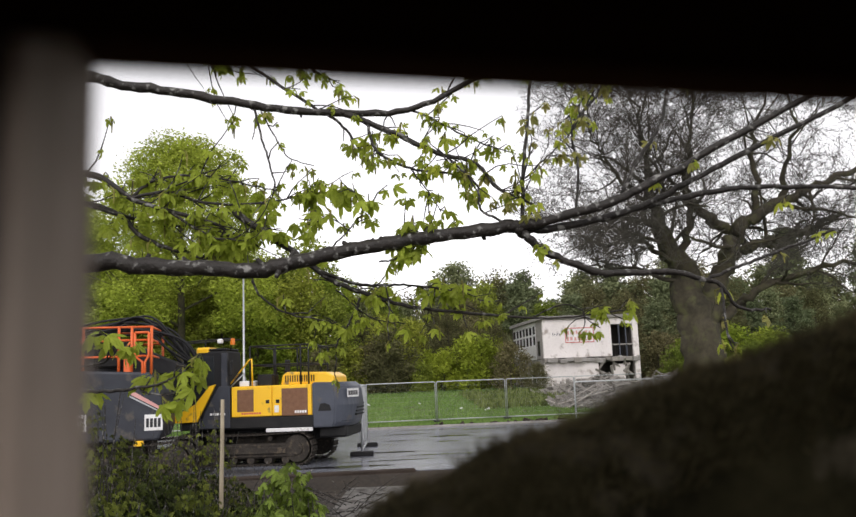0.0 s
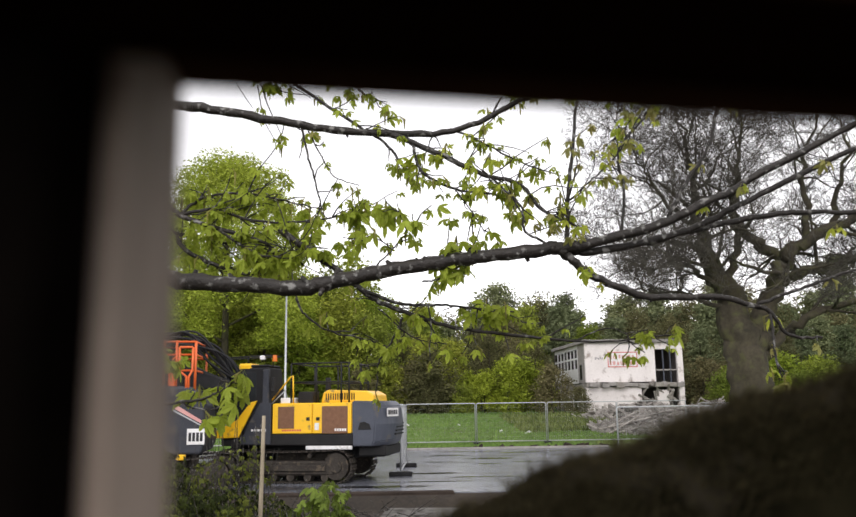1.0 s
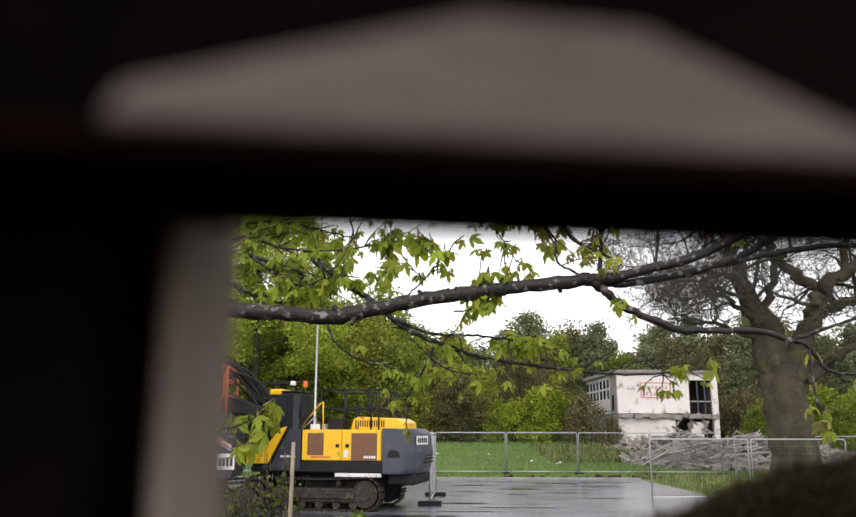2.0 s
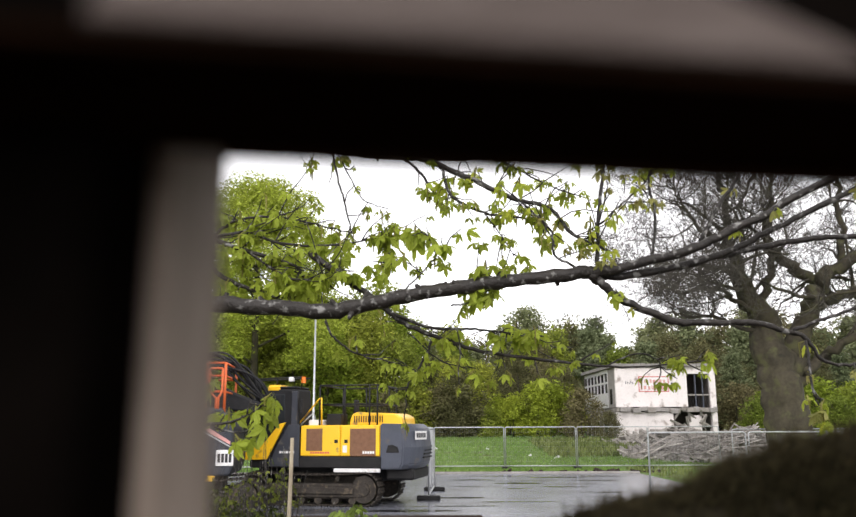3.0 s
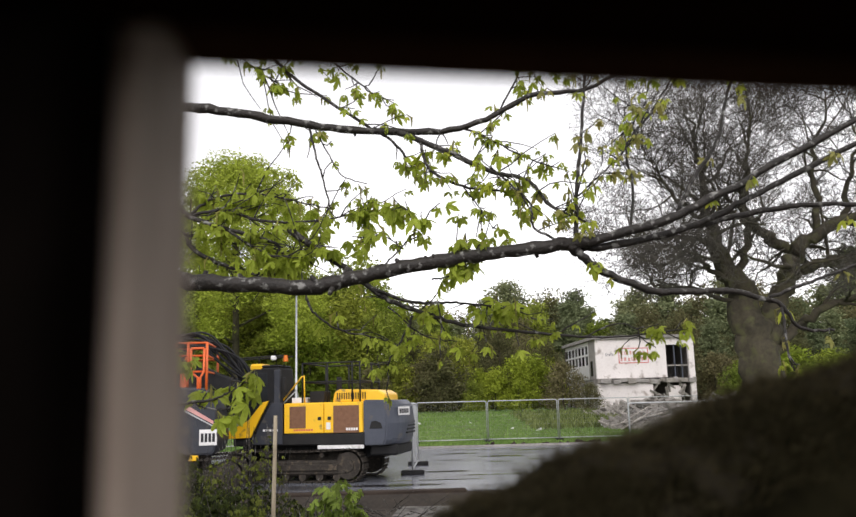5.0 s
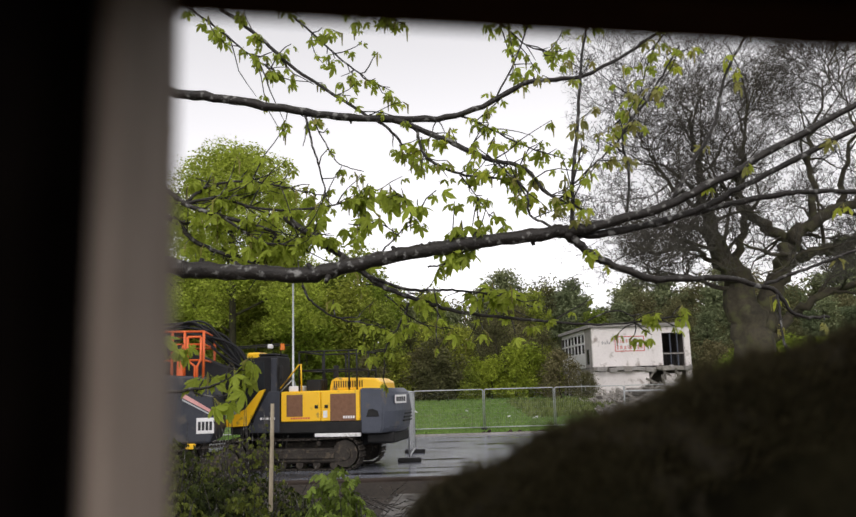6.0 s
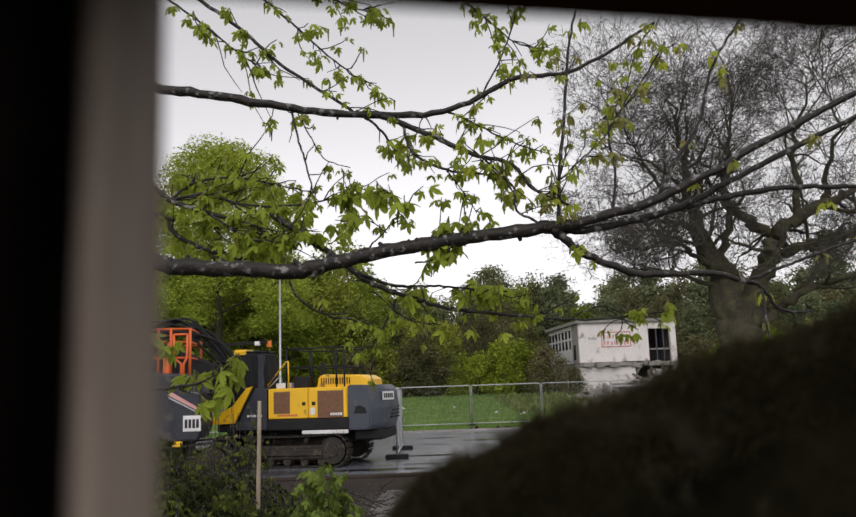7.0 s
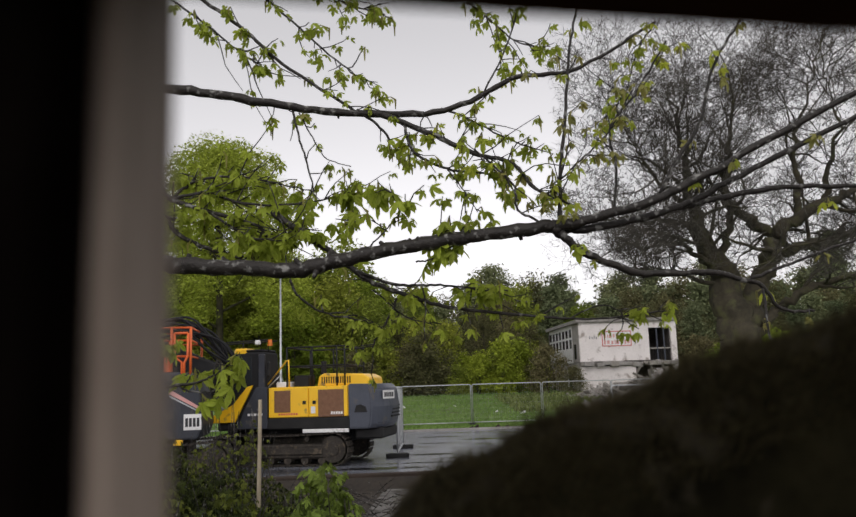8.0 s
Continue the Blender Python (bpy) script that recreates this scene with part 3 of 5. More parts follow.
    bars("lamp_bar", [[(-2.4, -1.0, 3.30), (-0.85, -1.05, 3.34), (-0.85, -1.05, 3.02)], [(-2.4, -0.3, 3.30), (-0.85, -0.35, 3.34)], [(-1.6, -1.0, 3.1), (-1.6, -1.0, 3.32)]], 0.02, black_paint, cab)
    part("work_lamp", box((-1.22, -1.12, 3.22), (-1.08, -1.0, 3.34), 0.02), white_paint, cab)
    bc = bmesh.new()
    bmesh.ops.create_cone(bc, cap_ends=True, segments=14, radius1=0.07, radius2=0.055, depth=0.17, matrix=Matrix.Translation((-0.80, -1.05, 3.26)))
    part("beacon", bc, amber, cab, "orange beacon")
    part("mirror", box((-0.80, -1.3, 2.35), (-0.72, -1.18, 2.75), 0.03), black_paint, cab)
    # boom folded down in front, with rams and hoses
    boom = part("boom", extrude([(-1.7, 1.3), (-1.25, 1.65), (-2.6, 2.55), (-4.1, 2.15), (-4.9, 1.35), (-4.75, 1.05), (-3.9, 1.65), (-2.65, 1.95)], 0.05, 0.45, 0.03), black_paint, e, "black oily boom")
    part("front_guard", extrude([(-3.3, 1.14), (-3.3, 1.24), (-2.35, 1.36), (-1.78, 1.64), (-1.38, 2.10), (-1.20, 2.14), (-1.55, 1.50), (-1.72, 1.18)], -1.30, -1.22, 0.015), yellow, e, "yellow slanting front guard")
    part("lower_panel", extrude([(-1.68, 1.0), (-0.8, 1.0), (-0.8, 2.08), (-1.12, 2.08), (-1.47, 1.48)], -1.28, -1.22, 0.01), charcoal, e, "dark grey slanted side panel")
    text_bars("lettering", -1.35, -0.9, -1.302, 1.34, 0.055, 5, white_paint, e)
    bars("ram", [[(-2.0, 0.25, 1.25), (-3.4, 0.25, 1.75)]], 0.07, galv, boom)
    arm = part("arm", extrude([(-4.95, 1.4), (-4.5, 1.45), (-3.7, 0.35), (-3.95, 0.2)], 0.1, 0.4, 0.02), black_paint, e)
    for k in range(5):
        ctrl = [(-1.3, 0.0 + 0.06 * k, 1.9), (-2.2, 0.05 * k, 2.75 + 0.04 * k), (-3.2, 0.02 + 0.06 * k, 2.6), (-4.2, 0.08 * k, 2.2)]
        pts = spline(ctrl, 8)
        hv, hf = [], []
        tube(pts, [0.028] * len(pts), 6, hv, hf)
        h = new("hose", mesh_of("hose", hv, hf, rubber, True))
        h.parent = boom
    return e


excavator()


# ---- the grey machine with orange rails ----
def grey_machine():
    e = empty("crawler_crane", pose(-6.2, 21.6, 0, 0, 0, 6), label="dark grey crawler machine with orange guard rails and hoses", category="machine")
    track(e, -1.0, 3.9, 0.86, 0.52)
    track(e, 1.0, 3.9, 0.86, 0.52)
    part("undercarriage", box((-0.9, -0.75, 0.3), (0.9, 0.75, 0.95), 0.06), track_steel, e)
    body = part("body", extrude([(-2.2, 0.92), (1.18, 0.92), (1.30, 1.25), (1.22, 2.05), (0.95, 2.55), (-2.2, 2.72)], -1.2, 1.2, 0.06), charcoal, e, "dark grey rounded machine body")
    for k in range(7):
        part("louvre", box((-1.3 + 0.1 * k, -1.215, 2.12), (-1.25 + 0.1 * k, -1.195, 2.32)), black_paint, body)
    part("stripe", extrude([(0.5, 2.04), (1.18, 1.66), (1.18, 1.74), (0.5, 2.16)], -1.212, -1.196), faded_red, body, "faded red slanting stripe")
    part("stripe", extrude([(0.5, 1.97), (1.18, 1.60), (1.18, 1.63), (0.5, 2.01)], -1.212, -1.196), galv, body, "thin pale stripe")
    sign = part("sign", box((0.85, -1.225, 1.16), (1.27, -1.205, 1.54), 0.004), white_paint, body, "white sign with black bars")
    text_bars("lettering", 0.89, 1.25, -1.226, 1.24, 0.21, 4, blue_black, sign)
    lab = part("sign", box((-0.75, -1.215, 1.20), (-0.47, -1.2, 1.60), 0.004), white_paint, body, "small white notice with dark bars")
    text_bars("lettering", -0.71, -0.51, -1.216, 1.26, 0.10, 2, blue_black, lab)
    text_bars("lettering", -0.71, -0.51, -1.216, 1.42, 0.10, 3, blue_black, lab)
    part("step", box((0.62, -1.3, 0.80), (0.84, -1.12, 0.93), 0.02), yellow, e, "yellow step")
    # orange guard rails on top, with a stepped gate at the end
    for x in (-2.2, -1.4, -0.6, 0.22, 0.52, 0.98):
        bars("rail_post", [[(x, -1.1, 2.4), (x, -1.1, 3.66)]], 0.034, orange_paint, e, label="orange rail post")
    for x in (-2.2, -0.6, 0.98):
        bars("rail_post", [[(x, 1.0, 2.4), (x, 1.0, 3.66)]], 0.034, orange_paint, e, label="orange rail post")
    for z in (2.95, 3.34, 3.66):
        bars("guard_rail", [[(-2.2, -1.1, z), (0.98, -1.1, z), (0.98, 1.0, z), (-2.2, 1.0, z)]], 0.03, orange_paint, e, label="orange guard rail")
    bars("gate", [[(0.60, -1.16, 3.52), (0.60, -1.16, 2.95), (0.78, -1.16, 2.80), (0.78, -1.16, 2.30)], [(0.92, -1.16, 3.52), (0.92, -1.16, 2.95), (0.84, -1.16, 2.80), (0.84, -1.16, 2.30)], [(0.60, -1.16, 3.52), (0.92, -1.16, 3.52)]], 0.032, orange_paint, e, label="orange stepped gate")
    bars("brace", [[(0.22, -1.1, 2.95), (0.52, -1.1, 3.34)]], 0.024, orange_paint, e)
    bars("brace", [[(-1.4, -1.1, 2.6), (-0.6, -1.1, 3.34)]], 0.024, orange_paint, e)
    part("bracket", box((0.34, -1.14, 2.35), (0.5, -1.02, 2.95), 0.02), orange_paint, e)
    part("control_box", box((-0.45, -0.7, 2.7), (0.15, 0.0, 3.45), 0.05), black_paint, e, "black box behind the rails")
    # hose bundle over the far side
    rnd = random.Random(4)
    for k in range(16):
        h0 = 3.5 + 0.35 * rnd.random()
        y0 = 0.2 + 1.2 * rnd.random()
        ctrl = [(-1.6 - rnd.random(), y0, h0 - 0.3), (-0.5 + 0.5 * rnd.random(), y0, h0 + 0.1), (0.45 + 0.5 * rnd.random(), y0 - 0.2, h0 + 0.25 * rnd.random()), (1.2 + 0.4 * rnd.random(), y0 - 0.2, 3.1 + 0.35 * rnd.random()), (1.6 + 0.6 * rnd.random(), y0, 2.6)]
        pts = spline(ctrl, 8)
        hv, hf = [], []
        tube(pts, [0.03] * len(pts), 6, hv, hf)
        h = new("hose", mesh_of("hose", hv, hf, rubber, True))
        h.parent = e
    part("hose_drum", extrude([(-1.6, 2.5), (1.0, 2.5), (1.9, 2.45), (1.9, 2.65), (1.0, 3.0), (0.2, 3.4), (-1.6, 3.4)], 0.3, 1.1, 0.06), rubber, e, "black mast frame carrying hoses")
    bars("pipe", [[(-2.2, 0.9, 3.55), (-0.4, 0.9, 3.62)], [(-2.2, 0.6, 3.5), (-0.6, 0.6, 3.52)]], 0.06, galv, e)
    return e


grey_machine()


# ---- mesh site fence ----
def fence_panel(length=3.42, height=1.9, feet=(True, True)):
    """One temporary mesh panel: frame, wire infill and two block feet."""
    p = empty("fence_panel", label="galvanised temporary mesh fence panel on block feet", category="fence panel", group="site fence panels")
    r = 0.08
    z0, z1 = 0.14, 0.1 + height
    arc = lambda cx, cz, a0: [(cx + r * math.cos(a0 + i * math.pi / 8), 0, cz + r * math.sin(a0 + i * math.pi / 8)) for i in range(5)]
    loop = [(length, 0, z0), (length, 0, z1 - r)] + arc(length - r, z1 - r, 0)[1:] + arc(r, z1 - r, math.pi / 2) + [(0, 0, z0)]
    bars("frame", [loop, [(0, 0, z0 + 0.02), (length, 0, z0 + 0.02)]], 0.024, galv, p, sides=8)
    for x in (0, length):
        bars("leg", [[(x, 0, 0.02), (x, 0, z0 + 0.02)]], 0.022, galv, p)
        if feet[1 if x else 0]:
            part("foot", box((x - 0.11, -0.34, 0), (x + 0.11, 0.34, 0.13), 0.025), black_paint, p, "black rubber block foot")
    v, f = [], []
    for i in range(1, 34):
        tube([(length * i / 34, 0, z0), (length * i / 34, 0, z1)], [0.0015] * 2, 3, v, f, False)
    for i in range(1, 8):
        tube([(0, 0, z0 + (z1 - z0) * i / 8), (length, 0, z0 + (z1 - z0) * i / 8)], [0.0018] * 2, 3, v, f, False)
    w = new("wire_mesh", mesh_of("wire_mesh", v, f, galv))
    w.parent = p
    return p


panel = fence_panel()
panel.matrix_basis = pose(0.163, 41.0, 0.0)
for i in range(1, 4):
    copy_thing(panel, pose(0.163 + 3.5 * i, 41.0 + (0.05 if i % 2 else 0), 0.0, 0, 0, -1.2))
for i in range(1, 5):
    copy_thing(panel, pose(0.163 - 3.5 * i, 41.0, 0.0))
plain = fence_panel(feet=(False, False))
plain.matrix_basis = pose(0.02, 27.9, 0.0, 0, 0, 91)
for i in (0, 2, 3):
    copy_thing(panel if i == 0 else plain, pose(-0.06 + 0.045 * i, 24.4 + 3.5 * i, 0.0, 0, 0, 91 if i else 87))
for i in range(2):
    copy_thing(panel, pose(7.15 + 3.5 * i, 27.6 + 0.5 * i, -0.16, 0, 0, 8))
for i in range(2):
    copy_thing(panel, pose(13.3 + 3.5 * i, 37.0 + 0.5 * i, -0.12, 0, 0, 12))


def lamp_post():
    p = empty("lamp_post", pose(-7.72, 55, 0), label="tall slim galvanised street lamp column", category="lamp post")
    v, f = [], []
    tube([(0, 0, 0.0), (0, 0, 1.2), (0, 0, 1.25), (0, 0, 9.6)], [0.11, 0.11, 0.08, 0.055], 12, v, f)
    c = new("column", mesh_of("column", v, f, galv, True))
    c.parent = p
    part("lantern", extrude([(-0.1, 9.55), (0.7, 9.68), (0.75, 9.75), (0.3, 9.82), (-0.1, 9.72)], -0.12, 0.12, 0.03), galv, p)
    return p


lamp_post()


# ---- the half-demolished building ----
def building():
    b = empty("derelict_building", pose(13.77, 61.6, 0, 0, 0, 0), label="half demolished two-storey building, stained white end wall", category="building")
    W, D, H, S = 7.28, 11.0, 6.55, 3.25   # end wall width, depth, height, storey line
    rot = Matrix.Rotation(radians(1.5), 4, 'Z')
    # end wall, upper storey with an opening at one side
    def wall(name, lo, hi, mat=render_white, parent=b, label="", bev=0.015):
        return part(name, box(lo, hi, bev), mat, parent, label, rot)
    up = wall("end_wall", (0, 0, S + 0.12), (5.35, 0.28, H - 0.25), label="stained white rendered wall")
    wall("end_wall", (7.05, 0, S), (7.5, 0.28, H - 0.1))
    wall("end_wall", (5.35, 0.02, H - 0.75), (7.05, 0.26, H - 0.25))
    wall("end_wall", (0, 0, 0), (4.2, 0.28, S - 0.25), label="stained white rendered wall")
    wall("end_wall", (5.35, 0.02, 0), (6.3, 0.26, S - 0.5), label="broken white rendered wall")
    wall("end_wall", (7.1, 0, 0), (7.5, 0.28, S))
    # torn concrete floor edge
    rnd = random.Random(3)
    x = 0.0
    while x < 7.35:                # broken pieces of uneven length and reach
        w = rnd.choice((0.12, 0.2, 0.35, 0.6, 0.9)) * rnd.uniform(0.7, 1.2)
        lean = Matrix.Translation((x, 0, S)) @ Matrix.Rotation(rnd.gauss(0, 0.05), 4, 'Y') @ Matrix.Translation((-x, 0, -S))
        part("floor_slab", box((x, -0.04 - 0.4 * rnd.random() ** 2, S - 0.10 - 0.22 * rnd.random()), (x + w, 1.2, S + 0.02 + 0.12 * rnd.random()), 0.03), concrete if rnd.random() < 0.6 else debris, b, "torn concrete floor edge", rot @ lean)
        x += w * rnd.uniform(0.85, 1.0)
    wall("floor_slab", (0.05, 1.2, S - 0.22), (W - 0.05, D, S + 0.08), concrete)
    wall("roof", (-0.25, -0.15, H - 0.25), (W + 0.1, D, H), concrete, label="flat roof with a ragged grey edge")
    for i in range(18):
        x = -0.2 + i * 0.42
        wall("roof_edge", (x, -0.19 - 0.05 * rnd.random(), H - 0.22), (x + 0.40 * rnd.random() + 0.02, -0.14, H - 0.03 + 0.06 * rnd.random()), concrete)
    wall("end_wall", (0, D - 0.3, 0), (W, D, H - 0.25), interior)
    wall("side_wall", (W - 0.26, 0.28, 0), (W, D - 0.3, H - 0.25), interior)
    wall("partition", (4.9, 3.2, 0), (W - 0.3, 3.4, H - 0.3), interior)
    wall("partition", (4.3, 0.3, 0), (4.45, 3.2, S - 0.25), interior)
    # railing and torn boards in the opening
    for i in range(7):
        wall("baluster", (5.5 + i * 0.22, 0.1, S + 0.1), (5.54 + i * 0.22, 0.14, S + 0.95), black_paint, bev=0)
    wall("window_post", (5.95, 0.08, S), (6.04, 0.2, H - 0.75), grey_paint, bev=0)
    wall("window_post", (6.5, 0.08, S), (6.58, 0.2, H - 0.75), grey_paint, bev=0)
    wall("window_rail", (5.35, 0.08, S + 0.95), (7.05, 0.2, S + 1.05), pebble, bev=0)
    for i in range(16):
        x, z = 4.3 + 2.7 * rnd.random(), 1.4 + 1.5 * rnd.random()
        m = rot @ Matrix.Translation((x, 0.05 - 0.3 * rnd.random(), z)) @ Euler((rnd.uniform(-1, 1), rnd.uniform(-1.2, 1.2), rnd.uniform(-1, 1))).to_matrix().to_4x4()
        part("hanging_debris", box((-0.06, -0.04, -0.5 * rnd.random() - 0.1), (0.1, 0.05, 0.5), 0.01), debris, b, m=m)
    # framed sign with red bars, scribbles
    sg = wall("painted_sign", (1.75, -0.014, 4.52), (3.95, -0.003, 5.58), white_paint, label="red framed sign with red lettering bars")
    fr = box((1.72, -0.022, 4.48), (3.98, -0.015, 4.54))
    box((1.72, -0.022, 5.56), (3.98, -0.015, 5.62), 0, fr)
    box((1.72, -0.022, 4.5), (1.78, -0.015, 5.6), 0, fr)
    box((3.92, -0.022, 4.5), (3.98, -0.015, 5.6), 0, fr)
    part("sign_frame", fr, red_paint, sg)
    for r, h, widths in ((5.10, 0.30, (0.24, 0.10, 0.26, 0.2, 0.28, 0.12, 0.26, 0.2)), (4.63, 0.32, (0.2, 0.28, 0.22, 0.1, 0.3, 0.24, 0.18, 0.26))):
        t, x = bmesh.new(), 1.86
        for k, w in enumerate(widths):      # unreadable painted letters as plain bars
            box((x, -0.022, r + 0.03 * (k % 2)), (x + w * 0.72, -0.015, r + h - 0.03 * (k % 3)), 0, t)
            x += w * 1.18
        part("lettering", t, faded_red, sg)
    sc = bmesh.new()
    for i in range(5):
        box((0.75 + 0.13 * i, -0.01, 5.05 + 0.05 * (i % 2)), (0.80 + 0.13 * i, -0.003, 5.27 - 0.04 * (i % 3)), 0, sc)
    part("scribble", sc, grey_paint, b, "dark painted scribble", rot)
    part("painted_mark", box((4.15, -0.01, 4.75), (4.3, -0.003, 5.15)), blue_black, b, "dark painted mark", rot)
    # long side with a window band above and panels below
    wall("side_wall", (0, 0.28, S + 0.1), (0.25, 2.3, H - 0.25), pebble, label="grey pebble-dashed wall")
    wall("side_window", (-0.02, 1.1, S + 0.35), (0.02, 1.75, S + 1.5), glass_dark)
    wall("side_wall", (0, 2.3, S + 0.1), (0.2, D - 0.3, S + 1.25), white_paint, label="white panel under the windows")
    wall("side_wall", (0, 0.28, 0), (0.22, D - 0.3, S - 0.1), pebble, label="grey pebble-dashed wall")
    wall("window_head", (0.0, 2.3, H - 0.55), (0.2, D - 0.3, H - 0.25), white_paint)
    for i in range(7):
        y0 = 2.3 + i * 1.2
        win = part("window", box((-0.01, y0, S + 1.25), (0.06, y0 + 0.22, H - 0.55), 0.01), white_paint, b, "white window frame with dark glass", rot)
        part("transom", box((-0.005, y0 + 0.22, S + 1.95), (0.05, y0 + 1.2, S + 2.10), 0.008), white_paint, win)
        if i not in (1, 2, 4, 5):
            part("pane", box((0.07, y0 + 0.16, S + 1.25), (0.09, y0 + 1.2, H - 0.55)), glass_dark, win, "dark window pane")
    for i in range(6):
        y0 = 1.2 + i * 1.5
        wall("panel_strip", (-0.03, y0, 0.4), (0.01, y0 + 0.12, S - 0.3), white_paint)
        wall("lower_window", (-0.02, y0 + 0.2, 1.2), (0.03, y0 + 1.2, 2.3), glass_dark if i % 2 else pebble)
    return b


building()


# ---- rubble, litter ----
def rubble(name, cx, cy, rx, ry, h, n, seed, mat, label, size=1.0):
    rnd = random.Random(seed)
    v, f = [], []
    for i in range(n):
        a, q = rnd.uniform(0, 6.283), math.sqrt(rnd.random())
        x, y = cx + rx * q * math.cos(a), cy + ry * q * math.sin(a)
        z = ground_height(x, y) + h * (1 - q) ** 0.8 * rnd.uniform(0.6, 1.0)
        s = Vector((rnd.uniform(0.1, 1.1) if rnd.random() < 0.4 else rnd.uniform(0.08, 0.4), rnd.uniform(0.06, 0.3), rnd.uniform(0.03, 0.2))) * size
        m = Matrix.Translation((x, y, z)) @ Euler((rnd.uniform(-0.7, 0.7), rnd.uniform(-0.6, 0.6), rnd.uniform(0, 6.28))).to_matrix().to_4x4()
        k = len(v)
        v += [m @ Vector((s.x * i1, s.y * i2, s.z * i3)) for i1 in (-1, 1) for i2 in (-1, 1) for i3 in (-1, rnd.uniform(0.6, 1.1))]
        f += [tuple(k + j for j in q4) for q4 in ((0, 1, 3, 2), (4, 6, 7, 5), (0, 4, 5, 1), (2, 3, 7, 6), (0, 2, 6, 4), (1, 5, 7, 3))]
    return tagged(new(name, mesh_of(name, v, f, mat)), label, "rubble", kind="stuff")


def plank_heap(name, cx, cy, rx, ry, h, n, seed):
    """Long broken laths and beams thrown over the rubble."""
    rnd = random.Random(seed)
    v, f = [], []
    for i in range(n):
        a, q = rnd.uniform(0, 6.283), math.sqrt(rnd.random())
        x, y = cx + rx * q * math.cos(a), cy + ry * q * math.sin(a)
        p = Vector((x, y, ground_height(x, y) + h * (1 - q) ** 0.8 + 0.15))
        b = rnd.uniform(0, 6.283)
        e = Vector((math.cos(b), math.sin(b) * 0.5, rnd.gauss(0, 0.25))) * rnd.uniform(0.5, 1.6)
        tube([p - e, p + e], [rnd.uniform(0.018, 0.045)] * 2, 4, v, f)
    return tagged(new(name, mesh_of(name, v, f, laths)), "pale broken timbers thrown over the rubble", "timber", kind="stuff")


rubble("rubble_heap", 18.5, 49.0, 7.5, 4.5, 1.6, 2000, 2, debris, "heap of grey demolition rubble and timbers", 0.6)
rubble("rubble_heap", 16.5, 57.0, 4.5, 3.5, 1.2, 700, 5, debris, "heap of broken concrete beside the building", 0.65)
plank_heap("timber_heap", 18.0, 48.0, 6.8, 3.2, 1.4, 230, 6)
rubble("litter", 6.5, 52, 11, 6.5, 0.0, 14, 9, litter_white, "scraps of pale litter on the grass", 0.32)
rubble("timber_scraps", 6.5, 38.3, 4.5, 0.6, 0.05, 20, 8, edge_wood, "dark broken boards along the verge", 0.5)

# ---- grass ----
def grass_field(name, n, x0, x1, y0, y1, h, seed, mat, label):
    rnd = random.Random(seed)
    v, f = [], []
    for i in range(n):
        x, y = rnd.uniform(x0, x1), rnd.uniform(y0, y1)
        z, a, q = ground_height(x, y), rnd.uniform(0, 3.14), h * rnd.uniform(0.4, 1.2)
        w = q * 0.35
        k = len(v)
        c, s = math.cos(a) * w, math.sin(a) * w
        v += [(x - c, y - s, z - 0.02), (x + c, y + s, z - 0.02), (x + rnd.uniform(-w, w), y + rnd.uniform(-w, w), z + q)]
        f.append((k, k + 1, k + 2))
    return tagged(new(name, mesh_of(name, v, f, mat)), label, "grass", kind="stuff")


grass_field("grass", 26000, -12, 26, 42.7, 66, 0.13, 1, field_grass, "short bright green meadow grass")
grass_field("grass", 9000, -12, 9, 39.0, 42.7, 0.12, 3, field_grass, "short bright green grass along the verge")
grass_field("tall_weeds", 3800, 7.0, 18.0, 48.5, 60.5, 0.36, 5, weed_green, "tall pale weeds before the derelict building")
grass_field("grass", 5000, 9.5, 22, 24, 42, 0.2, 2, weed_green, "rough grass beside the tarmac")


# ---- distant trees ----
def clumps(rnd, centres, n, size, droop=0.0):
    """Small leaf clumps as random two-triangle leaves scattered on and in rounded masses (centre, radii)."""
    v, f = [], []
    for i in range(n):
        c, r = centres[i % len(centres)]
        d = Vector((rnd.gauss(0, 1), rnd.gauss(0, 1), rnd.gauss(0, 1))).normalized()
        q = rnd.random() ** 0.45 * (1 + 0.25 * rnd.gauss(0, 0.5))
        p = Vector((c[0] + d.x * r[0] * q, c[1] + d.y * r[1] * q, c[2] + d.z * r[2] * q - droop * rnd.random() ** 2))
        s = size * rnd.uniform(0.5, 1.3)
        a = Vector((rnd.gauss(0, 1), rnd.gauss(0, 1), rnd.gauss(0, 0.6))).normalized()
        b = a.cross(Vector((rnd.gauss(0, 1), rnd.gauss(0, 1), rnd.gauss(0, 1)))).normalized()
        k = len(v)
        v += [p - a * s, p + b * s * 0.45, p + a * s, p - b * s * 0.45]
        f.append((k, k + 1, k + 2, k + 3))
    return v, f


